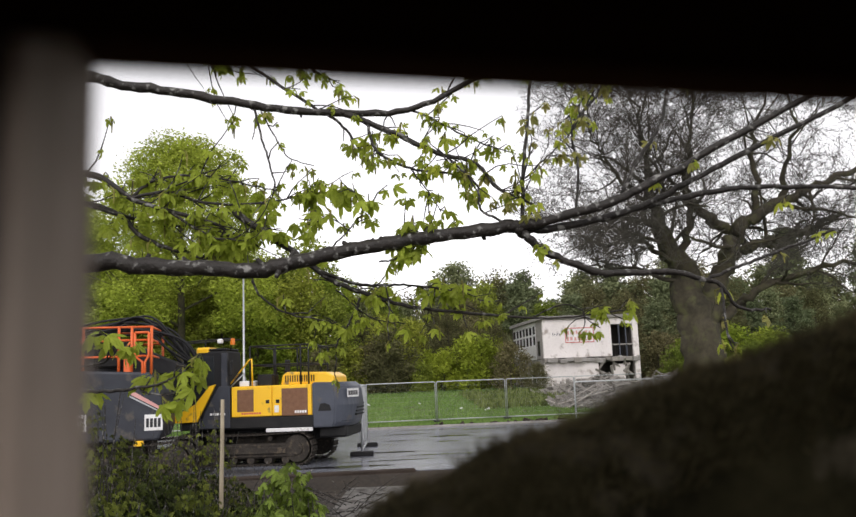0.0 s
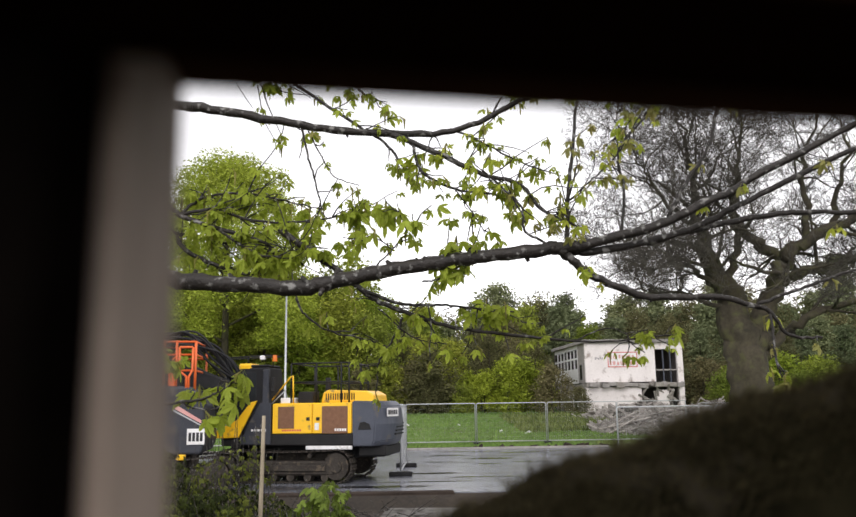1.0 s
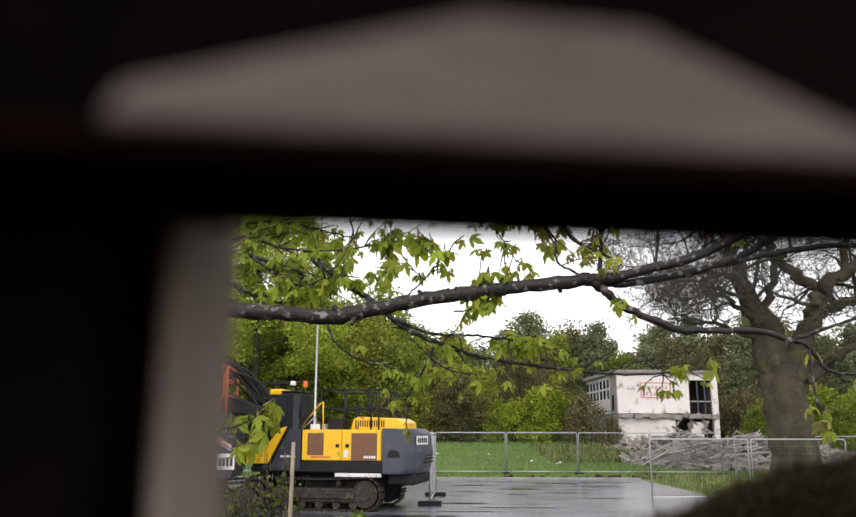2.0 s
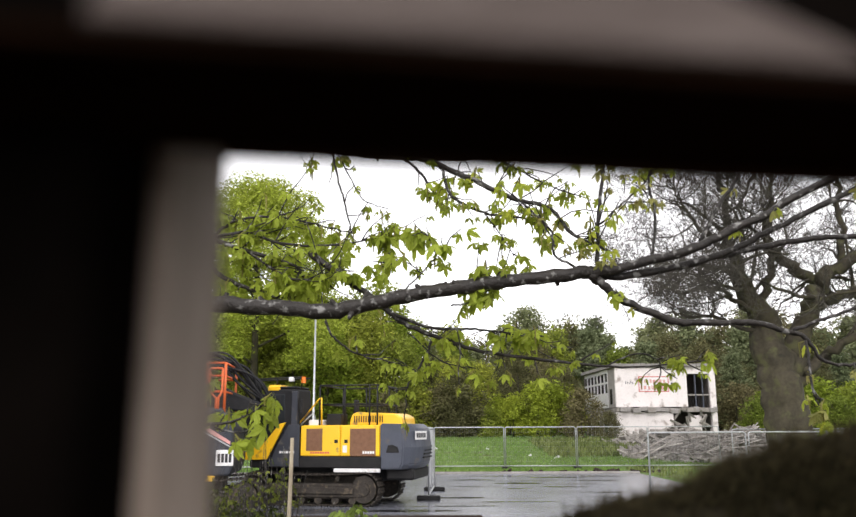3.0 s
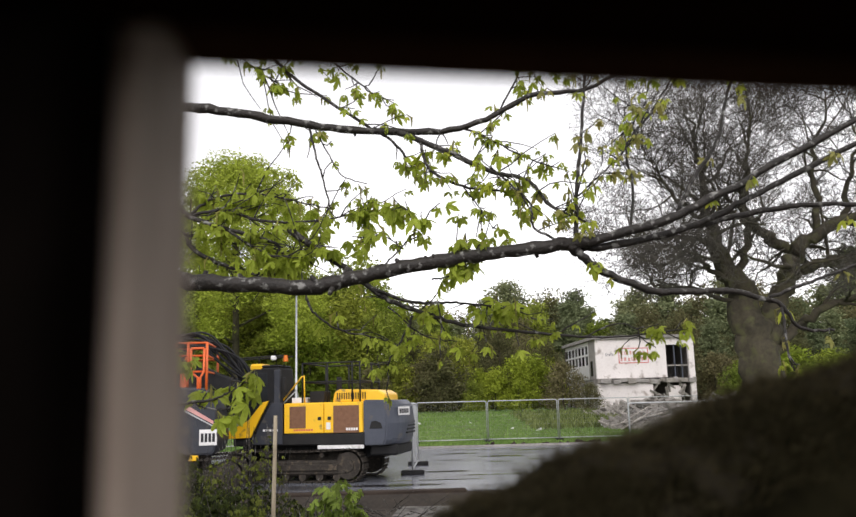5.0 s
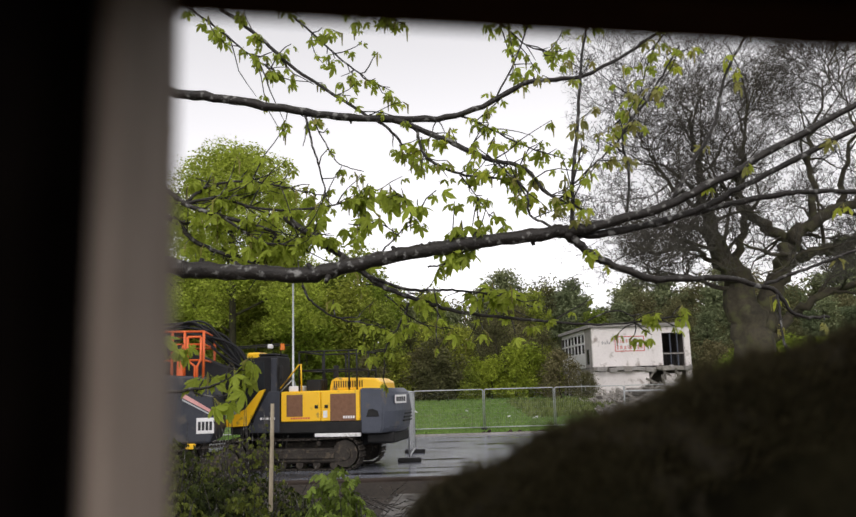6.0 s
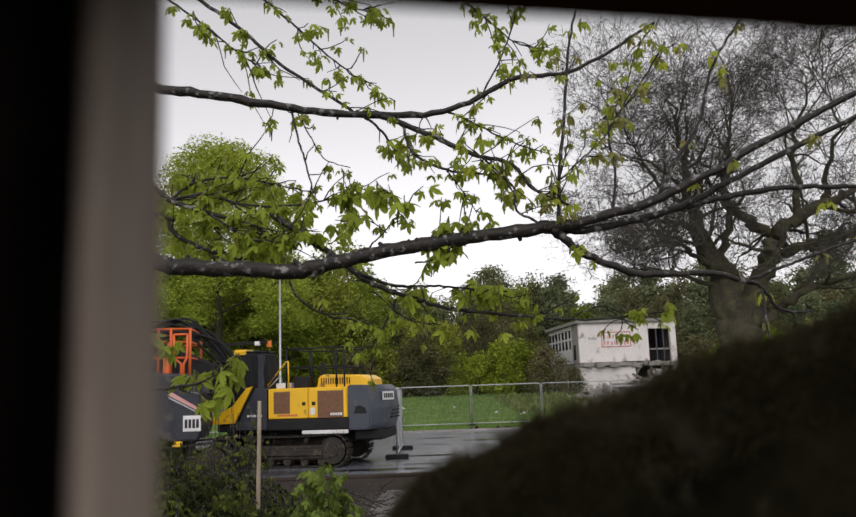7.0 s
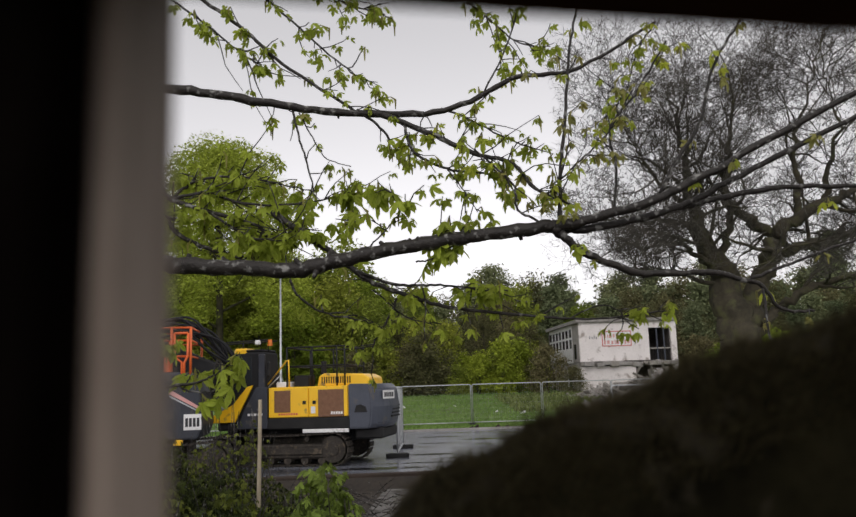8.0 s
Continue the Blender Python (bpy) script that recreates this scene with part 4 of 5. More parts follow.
def limbs(rnd, height, spread, r0, levels=2, base=0.35, n1=9, lean=0.0):
    """A trunk and its limbs as tapered tubes."""
    v, f = [], []
    top = height * 0.9
    trunk = [(lean * (k / 5) ** 2 + 0.15 * rnd.uniform(-1, 1), 0.15 * rnd.uniform(-1, 1), top * k / 5) for k in range(6)]
    tube(trunk, [r0 * (1 - 0.16 * k) + 0.02 for k in range(6)], 8, v, f)
    for i in range(n1):
        z = height * (base + (0.85 - base) * i / n1)
        a = rnd.uniform(0, 6.28)
        ln = spread * (1.1 - 0.5 * i / n1) * rnd.uniform(0.7, 1)
        p0 = Vector((0, 0, z))
        d = Vector((math.cos(a), math.sin(a), rnd.uniform(0.3, 0.9))).normalized()
        pts = [p0, p0 + d * ln * 0.5, p0 + d * ln + Vector((0, 0, ln * 0.12))]
        tube(pts, [r0 * 0.35, r0 * 0.2, 0.02], 5, v, f, False)
        for j in range(3):
            p = p0 + d * ln * rnd.uniform(0.4, 0.9)
            e = (d + Vector((rnd.gauss(0, 0.6), rnd.gauss(0, 0.6), rnd.gauss(0.3, 0.4)))).normalized()
            tube([p, p + e * ln * 0.45], [r0 * 0.12, 0.012], 4, v, f, False)
    return v, f


def make_tree(name, seed, height, spread, foliage, n, size, label, category="tree", base=0.35, masses=16, droop=0.0, cone=False, dome=False, r0=0.2, group="trees of the wood", bark_mat=None):
    rnd = random.Random(seed)
    t = empty(name, label=label, category=category, group=group)
    v, f = limbs(rnd, height, spread, r0, base=base)
    trunk = new("trunk", mesh_of("trunk", v, f, bark_mat or grey_bark, True))
    trunk.parent = t
    centres = []
    for i in range(masses):
        u = i / (masses - 1)
        z = height * (base + (0.93 - base) * u)
        w = spread * math.sqrt(max(0.04, 1 - u ** 2.6)) if dome else spread * ((1 - u) * 0.85 + 0.12 if cone else math.sin(math.pi * (0.22 + 0.7 * u)) * 0.8)
        a = i * 2.4 + rnd.uniform(-0.4, 0.4)
        q = rnd.uniform(0.55, 0.95) if dome else rnd.uniform(0.3, 0.9)
        k = spread * (rnd.uniform(0.14, 0.27) if dome else rnd.uniform(0.28, 0.5))
        centres.append(((w * q * math.cos(a), w * q * math.sin(a), z), (k, k, k * (0.45 if cone else 0.75))))
    v, f = clumps(rnd, centres, n, size, droop)
    crown = new("crown", mesh_of("crown", v, f, foliage))
    crown.parent = t
    return t


def plant(ob, x, y, s=1.0, turn=0.0):
    m = pose(x, y, ground_height(x, y) - 0.05, 0, 0, turn)
    c = copy_thing(ob, m)
    c.scale = (s, s, s * (0.92 + 0.16 * ((x * 7.3) % 1)))
    return c


kinds = {
    "mid_a": make_tree("woodland_tree", 11, 12, 4.6, crown_green, 7500, 0.2, "spring-green deciduous tree at the wood's edge", base=0.12, masses=22),
    "mid_b": make_tree("woodland_tree", 12, 11.5, 4.2, crown_green, 7000, 0.2, "spring-green deciduous tree at the wood's edge", base=0.1, masses=20),
    "bright": make_tree("woodland_tree", 13, 12, 4.3, crown_bright, 7000, 0.19, "bright yellow-green young deciduous tree", base=0.1, masses=20),
    "dark": make_tree("conifer_tree", 14, 12.5, 3.4, crown_dark, 7000, 0.2, "dark green conifer in the far wood", base=0.1, masses=26, cone=True),
    "pine": make_tree("pine_tree", 15, 14.5, 3.4, crown_dark, 6000, 0.18, "dark pine with a flat open crown", base=0.62, masses=12),
    "bare": make_tree("budding_tree", 16, 11, 3.8, crown_olive, 7000, 0.14, "brownish budding tree with bare twigs", base=0.2, masses=18),
    "shrub": make_tree("shrub", 17, 4.2, 2.2, crown_bright, 5000, 0.12, "bright green rounded shrub at the grass edge", "shrub", base=0.1, masses=14, r0=0.06, group="shrubs along the wood"),
    "brown_shrub": make_tree("shrub", 18, 4.0, 2.4, crown_olive, 4500, 0.11, "brown twiggy shrub at the grass edge", "shrub", base=0.1, masses=14, r0=0.06, group="shrubs along the wood"),
    "green_shrub": make_tree("shrub", 19, 3.6, 2.3, crown_green, 4500, 0.12, "dark green dense shrub at the grass edge", "shrub", base=0.05, masses=14, r0=0.06, group="shrubs along the wood"),
}
# the originals stand in the wood behind
for i, (k, ob) in enumerate(kinds.items()):
    ob.matrix_basis = pose(-60 + 14 * i, 112 + 3 * (i % 3), 0.9, 0, 0, 40 * i)

rnd = random.Random(21)


def wood_row(x0, x1, step, y0, y1, left, right, hl, hr):
    """A row of trees from x0 to x1: one mix and height towards the machines, another behind the building."""
    n = int((x1 - x0) / step)
    for i in range(n):
        x = x0 + step * i + rnd.uniform(-0.7, 0.7)
        y = rnd.uniform(y0, y1)
        if 12.5 < x < 23.5 and y < 74.5:
            continue
        k = max(0.0, min(1.0, (x + 5) / 6))
        mix = ("bare", "bare", "dark") if 21 < x < 36 and y < 85 else ("dark", "dark", "dark", "bare") if x > 23 else right if rnd.random() < k else left
        plant(kinds[rnd.choice(mix)], x, y, (hl + (hr - hl) * k) * rnd.uniform(0.88, 1.1), rnd.uniform(0, 360))


wood_row(-46, 44, 2.3, 67, 72, ("mid_a", "bright", "mid_b"), ("mid_b", "bare", "bare", "mid_a", "bright"), 0.82, 0.55)
wood_row(-50, 50, 2.5, 75, 81, ("mid_a", "bright", "mid_b", "mid_a"), ("mid_b", "bare", "dark", "mid_a"), 1.12, 0.80)
wood_row(-58, 62, 3.0, 86, 95, ("mid_a", "mid_b", "dark"), ("dark", "dark", "mid_b", "bare"), 1.25, 0.93)
wood_row(2, 46, 2.2, 95, 103, ('dark', 'mid_b'), ('dark', 'mid_b', 'dark', 'bare', 'pine'), 1.1, 0.98)
wood_row(26, 66, 2.4, 82, 92, ('dark',), ('dark', 'dark', 'bare'), 1.0, 1.12)
for i in range(34):
    x = -24 + 1.75 * i
    kind = rnd.choice(("green_shrub", "green_shrub", "brown_shrub", "shrub"))
    if not 12 < x < 23:
        plant(kinds[kind], x + rnd.uniform(-0.7, 0.7), rnd.uniform(64.5, 67.5), rnd.uniform(0.6, 1.1), rnd.uniform(0, 360))
for x, y, s in ((8.3, 64.5, 0.95), (6.4, 65, 0.75), (9.6, 66, 1.1)):
    plant(kinds["shrub"], x, y, s, 60 * x)
for x, y, s in ((11.4, 63.0, 0.95), (2.3, 66, 1.2), (12.9, 60.4, 0.55)):
    plant(kinds["brown_shrub"], x, y, s, 50 * x)
for x, y, s in ((23.5, 60, 0.8), (26, 61, 1.0), (28.5, 58, 0.9), (31, 60, 1.1)):
    plant(kinds["green_shrub"], x, y, s, 70 * x)
plant(kinds["mid_a"], -14.5, 65.5, 0.8, 10)
plant(kinds["mid_b"], -11.0, 65.8, 0.85, 200)
plant(kinds["bright"], -8.3, 66.2, 0.8, 90)
plant(kinds["pine"], 10.3, 88, 1.0, 20)
plant(kinds["bare"], 15.0, 90, 1.15, 120)
plant(kinds["dark"], 17.8, 88, 0.95, 50)
# tall airy tree, its dome above the rest
willow = make_tree("tall_tree", 31, 22.2, 7.4, crown_lime, 95000, 0.125, "tall airy tree with a bright green domed crown", base=0.30, masses=90, r0=0.35, droop=0.0, dome=True, group="tall trees")
willow.matrix_basis = pose(-13.4, 63, 0, 0, 0, 30)
w2 = copy_thing(willow, pose(-24.5, 67, 0, 0, 0, 160))
w2.scale = (0.9, 0.9, 0.86)


# ---- the big bare tree ----
def bare_tree():
    """A huge old tree that forks low: thick limbs drawn one by one, finer wood grown from them."""
    t = empty("bare_tree", pose(16.75, 36.5, -0.15), label="huge old bare tree with mossy limbs and fine twigs", category="tree")
    rnd = random.Random(77)
    fine = {2: ([], []), 3: ([], [])}

    def grow(p, d, length, r, level, droop):
        n = 6 if level == 2 else 5 if level == 3 else 3
        w = 0.24 if level < 4 else 0.2
        pts, rad = [p.copy()], [r]
        q, e = p.copy(), d.normalized()
        for k in range(n):
            e = (e + Vector((rnd.gauss(0, w), rnd.gauss(0, w), rnd.gauss(droop, w)))).normalized()
            q = q + e * length / n
            pts.append(q.copy())
            rad.append(max(0.006, r * (1 - 0.78 * (k + 1) / n)))
        if min(c.z for c in pts) < 6.3 - 0.2 * max(0.0, pts[-1].x):
            return
        tube(pts, rad, 6 if level == 2 else 3, *fine[2 if level == 2 else 3], False)
        if level >= 6 or length < 0.45:
            return
        kids = {2: 9, 3: 5, 4: 4, 5: 2}[level]
        for c in range(kids):
            u = 0.25 + 0.75 * (c + rnd.random()) / kids
            i = min(n - 1, int(u * n))
            side = Vector((rnd.gauss(0, 1), rnd.gauss(0, 1), rnd.gauss(0.1, 0.9))).normalized()
            nd = (pts[i + 1] - pts[i]).normalized() * 0.75 + side * 0.85
            grow(pts[i].lerp(pts[i + 1], u * n - i), nd, length * rnd.uniform(0.42, 0.66), max(0.008, rad[i] * 0.42), level + 1, droop)

    def limb(ctrl, depth, kids=12, reach=3.0, name="limb", droop=0.03, start=0.3):
        """A limb through (x, z, radius) that leans away by depth at its end."""
        m = len(ctrl) - 1
        run = spline([(x, depth * (k / m) ** 1.5, z, r) for k, (x, z, r) in enumerate(ctrl)], 5)
        v, f = [], []
        pts = [Vector(p[:3]) for p in run]
        for k in range(1, len(pts) - 1):
            pts[k] += Vector((rnd.gauss(0, 0.10), rnd.gauss(0, 0.10), rnd.gauss(0, 0.07))) * min(1.0, 0.5 / max(0.3, run[k][3]))
        rad = [p[3] for p in run]
        tube(pts, rad, 30 if rad[0] > 0.6 else 9, v, f, False)
        for k, p in enumerate(v):
            c = noise.noise(Vector((p.x * 2.4, p.y * 2.4, p.z * 0.35))) * 0.24 + noise.noise(p * 3.1) * 0.06
            c *= min(1.0, rad[k // (30 if rad[0] > 0.6 else 9)] * 1.4)
            v[k] = Vector((p.x + c, p.y + c, p.z + c * 0.3))
        o = new(name, mesh_of(name, v, f, grey_bark, True))
        o.parent = t
        n = len(pts)
        for c in range(kids):
            u = start + (1 - start) * (c + rnd.random()) / kids
            k = min(n - 2, int(u * (n - 1)))
            side = Vector((rnd.gauss(0, 1), rnd.gauss(0, 1.1), rnd.gauss(0.25, 0.8))).normalized()
            nd = (pts[k + 1] - pts[k]).normalized() * 0.6 + side
            grow(pts[k], nd, reach * rnd.uniform(0.7, 1.4), min(0.11, max(0.035, rad[k] * 0.5)), 2, droop)

    limb([(-0.95, -0.4, 1.20), (-1.1, 1.2, 0.97), (-1.2, 2.64, 0.91), (-1.3, 4.39, 0.82), (-1.63, 5.91, 0.69), (-2.07, 7.45, 0.51), (-2.74, 8.76, 0.38), (-3.02, 10.06, 0.28), (-3.0, 11.9, 0.16), (-3.12, 13.77, 0.09), (-3.35, 16.2, 0.03)], 0.5, 16, 3.2, "trunk", start=0.5)
    limb([(-1.05, 3.4, 0.54), (-0.85, 4.4, 0.57), (-0.43, 5.88, 0.52), (0.16, 7.14, 0.42), (0.79, 8.54, 0.35), (1.66, 9.25, 0.29), (2.92, 9.8, 0.24), (4.34, 10.43, 0.18), (6.34, 11.19, 0.13), (8.46, 12.78, 0.06)], -0.8, 18, 3.4)
    limb([(0.85, 8.5, 0.26), (0.04, 9.0, 0.25), (-0.81, 9.75, 0.21), (-1.11, 10.81, 0.16), (-0.57, 12.39, 0.10), (-0.51, 14.54, 0.05), (0.12, 17.0, 0.03)], 1.5, 14, 3.2)
    limb([(0.16, 7.14, 0.27), (1.25, 7.75, 0.25), (2.2, 8.04, 0.22), (3.57, 8.29, 0.19), (5.24, 8.82, 0.15), (7.25, 9.7, 0.09)], 1.8, 14, 2.8)
    limb([(-0.5, 4.0, 0.25), (0.45, 4.96, 0.23), (1.44, 5.69, 0.19), (3.08, 6.28, 0.15), (5.0, 6.74, 0.11), (7.45, 6.93, 0.06)], -1.2, 12, 2.4)
    limb([(1.94, 9.35, 0.20), (2.05, 11.01, 0.15), (1.97, 13.15, 0.09), (2.69, 15.32, 0.04), (3.22, 17.82, 0.03)], -1.5, 14, 3.2)
    limb([(3.21, 9.93, 0.18), (3.68, 11.78, 0.11), (4.51, 13.93, 0.07), (4.42, 16.13, 0.03), (5.22, 18.37, 0.03)], 1.0, 14, 3.2)
    limb([(-1.95, 7.32, 0.21), (-1.44, 9.24, 0.16), (-1.75, 11.08, 0.11), (-1.3, 13.2, 0.06), (-1.73, 15.6, 0.03)], -2.2, 14, 3.0)
    limb([(-1.85, 6.94, 0.15), (-2.96, 7.68, 0.11), (-4.35, 8.15, 0.08), (-5.65, 8.01, 0.06), (-6.91, 8.35, 0.03)], -1.0, 14, 2.3, droop=0.0)
    limb([(-2.65, 8.55, 0.15), (-3.87, 9.3, 0.11), (-5.04, 9.28, 0.08), (-6.04, 9.74, 0.06), (-7.34, 9.51, 0.03)], 1.4, 15, 2.5)
    limb([(-2.98, 9.93, 0.14), (-4.15, 10.74, 0.10), (-4.97, 11.93, 0.07), (-5.81, 13.01, 0.04), (-6.6, 14.61, 0.03)], -0.6, 16, 2.8)
    limb([(-1.63, 5.91, 0.13), (-3.17, 6.72, 0.09), (-4.68, 7.14, 0.07), (-5.97, 7.25, 0.04)], 0.9, 11, 2.0, droop=0.02)
    for k, nm, mat in ((2, "branch", grey_bark), (3, "twig", twig_bark)):
        o = new(nm, mesh_of(nm, *fine[k], mat, k < 3))
        o.parent = t
        tagged(o, "fine bare grey twigs" if k == 3 else "bare mossy grey branches", kind="stuff")
    return t


bare_tree()

# ---- the sycamore whose limbs hang before the view ----
def leaf_mesh(name, mat, seed):
    """A five-lobed young leaf whose lobes hang down round the stalk's end, one unit wide."""
    rnd = random.Random(seed)
    v, f = [(0, 0, 0)], []
    lobes = ((-2.25, 0.5), (-1.12, 0.86), (0, 1.0), (1.12, 0.86), (2.25, 0.5))
    rim = []
    for i, (a, r) in enumerate(lobes):
        for da, k in ((-0.54, 0.46), (-0.34, 0.74), (-0.2, 0.80), (0, 1.0), (0.2, 0.80), (0.34, 0.74), (0.54, 0.46)):
            q = r * k * rnd.uniform(0.92, 1.06) * 0.66
            ang = a + da
            x, y = math.sin(ang) * q, math.cos(ang) * q
            z = -1.35 * (x * x + y * y) - 0.30 * abs(da) * q + rnd.uniform(-0.02, 0.02)
            rim.append((x, y, z))
    v += rim
    n = len(rim)
    f = [(0, i + 1, i + 2) for i in range(n - 1)]
    k = len(v)
    v += [(0.012, -0.02, 0), (-0.012, -0.02, 0), (0, -0.5, 0.16)]   # stalk
    f.append((k, k + 1, k + 2))
    f.append((k, 0, k + 1))
    return mesh_of(name, v, f, mat)


leaf_kinds = [leaf_mesh("leaf", leaf_green, 1), leaf_mesh("leaf", leaf_green, 2), leaf_mesh("leaf", leaf_olive, 3)]
LEAF_DATA = [([v.co.copy() for v in me.vertices], [tuple(p.vertices) for p in me.polygons]) for me in leaf_kinds]


def leaf_pose(rnd, p, size, out, loose=0.9):
    """A drooping leaf on its stalk at p, heading out and down."""
    a = math.atan2(out.y, out.x) + rnd.gauss(0, loose) - math.pi / 2
    tilt = -rnd.uniform(0.15, 1.05)
    m = Matrix.Translation(p) @ Matrix.Rotation(a, 4, 'Z') @ Matrix.Rotation(tilt, 4, 'X') @ Matrix.Rotation(rnd.gauss(0, 0.5), 4, 'Y')
    return m @ Matrix.Diagonal((size, size, size, 1)) @ Matrix.Translation((0, 0.5, -0.16))


def sycamore():
    t = empty("sycamore_tree", pose(-3.0, 5.3, 0.25), label="sycamore with wet dark limbs and fresh green leaves", category="tree")
    origin = Vector((-3.0, 5.3, 0.25))
    rnd = random.Random(5)
    tv, tf = [], []
    tube([Vector(p) for p in spline([(0, 0, -0.2), (0.02, 0, 1.2), (-0.05, 0.05, 2.6), (0.05, 0, 4.4), (0.0, 0.1, 6.0)], 5)], [0.26 - 0.007 * k for k in range(21)], 14, tv, tf)
    trunk = new("trunk", mesh_of("trunk", tv, tf, bark, True))
    trunk.parent = t
    spots = []          # where leaf clusters hang: place, heading, size

    def limb(ctrl, r0, r1, name="branch", leaves=0, size=0.12, sides=10, spurs=0, jag=0.003, tip=True):
        pts = [p - origin for p in spline(ctrl, 7)]
        n = len(pts)
        for i in range(1, n - 1):
            pts[i] += Vector((rnd.gauss(0, jag), rnd.gauss(0, jag), rnd.gauss(0, jag)))
        rad = [(r0 + (r1 - r0) * i / (n - 1)) * (1 + 0.10 * rnd.uniform(-1, 1) * (r0 > 0.02)) for i in range(n)]
        v, f = [], []
        tube(pts, rad, sides, v, f)
        for k in range(spurs):       # knots and short dead stubs
            i = rnd.randrange(2, n - 2)
            d = Vector((rnd.gauss(0, 0.5), rnd.gauss(0, 0.5), rnd.choice((-1, 1)) * rnd.uniform(0.3, 1))).normalized()
            ln = rad[i] * rnd.uniform(1.2, 2.0)
            tube([pts[i], pts[i] + d * ln], [rad[i] * 0.55, rad[i] * 0.25], 6, v, f)
        ob = new(name, mesh_of(name, v, f, bark, True))
        ob.parent = t
        for k in range(leaves):
            u = rnd.uniform(0.15, 1.0) if k or not tip else 1.0
            i = min(n - 2, int(u * (n - 1)))
            d = (pts[i + 1] - pts[i]).normalized()
            side = (d * 0.5 + Vector((rnd.gauss(0, 0.6), rnd.gauss(0, 0.6), rnd.gauss(0.1, 0.5)))).normalized()
            ln = rnd.uniform(0.02, 0.15)
            p1 = pts[i] + side * ln
            if ln > 0.06:
                mid = pts[i] + side * ln * 0.5 + Vector((rnd.gauss(0, 0.01), 0, rnd.gauss(0, 0.01)))
                sv, sf = twigs
                tube([pts[i], mid, p1], [0.005, 0.004, 0.003], 4, sv, sf, False)
            spots.append((p1, side, size * rnd.uniform(0.7, 1.2)))
        for k in range(leaves // 4 if leaves >= 8 else 0):       # fine side twigs
            i = rnd.randrange(n // 5, n - 1)
            d = (pts[i + 1] - pts[i]).normalized()
            e = (d * 0.7 + Vector((rnd.gauss(0, 0.5), rnd.gauss(0, 0.4), rnd.gauss(0.05, 0.6)))).normalized()
            ln = rnd.uniform(0.18, 0.5)
            q = [pts[i]]
            for j in range(4):
                e = (e + Vector((rnd.gauss(0, 0.18), rnd.gauss(0, 0.18), rnd.gauss(0.05, 0.2)))).normalized()
                q.append(q[-1] + e * ln / 4)
            tube(q, [0.0055, 0.005, 0.0042, 0.0035, 0.0025], 4, *twigs, False)
            for j in (2, 4):
                if rnd.random() < 0.8:
                    spots.append((q[j], e, size * rnd.uniform(0.5, 0.85)))
        return pts

    twigs = ([], [])
    # the great limb and the one above it
    limb([(-2.96, 5.3, 2.75), (-1.620, 5.000, 2.865), (-1.310, 4.950, 2.836), (-0.927, 4.900, 2.801), (-0.597, 4.900, 2.781), (-0.268, 4.900, 2.846), (0.063, 4.900, 2.909), (0.462, 4.900, 2.962), (0.862, 4.900, 3.004), (1.012, 4.900, 3.016)], 0.056, 0.037, "limb", 0, spurs=22, jag=0.004)
    limb([(-2.96, 5.3, 4.1), (-1.820, 5.200, 4.116), (-1.488, 5.200, 4.058), (-1.048, 5.200, 3.988), (-0.574, 5.200, 3.894), (-0.058, 5.200, 3.846), (0.407, 5.200, 3.878), (0.825, 5.200, 4.076), (1.276, 5.200, 4.144), (1.813, 5.200, 4.463)], 0.041, 0.010, "limb", 12, spurs=6, jag=0.004)
    # right-hand forks of the great limb
    limb([(0.862, 4.900, 3.004), (1.119, 4.900, 3.031), (1.538, 4.850, 3.131), (1.920, 4.800, 3.294), (2.467, 4.750, 3.571), (3.160, 4.600, 3.911)], 0.036, 0.018, leaves=5, spurs=5, jag=0.004)
    limb([(0.937, 4.950, 3.005), (1.128, 4.950, 2.996), (1.525, 4.950, 3.053), (1.846, 4.950, 3.149), (2.115, 4.900, 3.276), (2.677, 4.900, 3.545), (3.454, 4.800, 3.898)], 0.027, 0.015, leaves=2, jag=0.004)
    limb([(1.525, 4.950, 3.053), (1.943, 5.000, 3.158), (2.354, 5.000, 3.234), (2.695, 5.000, 3.251), (3.558, 5.100, 3.239)], 0.022, 0.013, leaves=2, jag=0.004)
    limb([(0.978, 4.900, 3.002), (1.057, 4.900, 2.927), (1.184, 4.900, 2.829), (1.486, 4.900, 2.709), (1.870, 4.900, 2.704), (2.151, 4.900, 2.645), (2.245, 4.900, 2.604), (2.346, 4.900, 2.469), (2.551, 4.900, 2.444)], 0.03, 0.008, leaves=4, spurs=6, jag=0.004)
    limb([(2.172, 4.900, 2.654), (2.362, 4.900, 2.718), (2.591, 4.900, 2.795), (3.050, 4.900, 2.943)], 0.012, 0.008, leaves=3)
    limb([(2.245, 4.900, 2.604), (2.233, 4.850, 2.326), (2.249, 4.850, 2.231)], 0.009, 0.005, leaves=5)
    # upright and crossing shoots
    limb([(1.021, 4.900, 3.002), (1.036, 4.900, 3.289), (1.082, 4.900, 3.660), (1.131, 4.900, 4.056), (1.207, 4.900, 4.427)], 0.014, 0.007, leaves=14)
    limb([(1.357, 4.900, 3.096), (1.395, 4.900, 3.385), (1.369, 4.900, 3.614), (1.554, 4.900, 3.869), (1.769, 4.900, 4.196)], 0.009, 0.006, leaves=10)
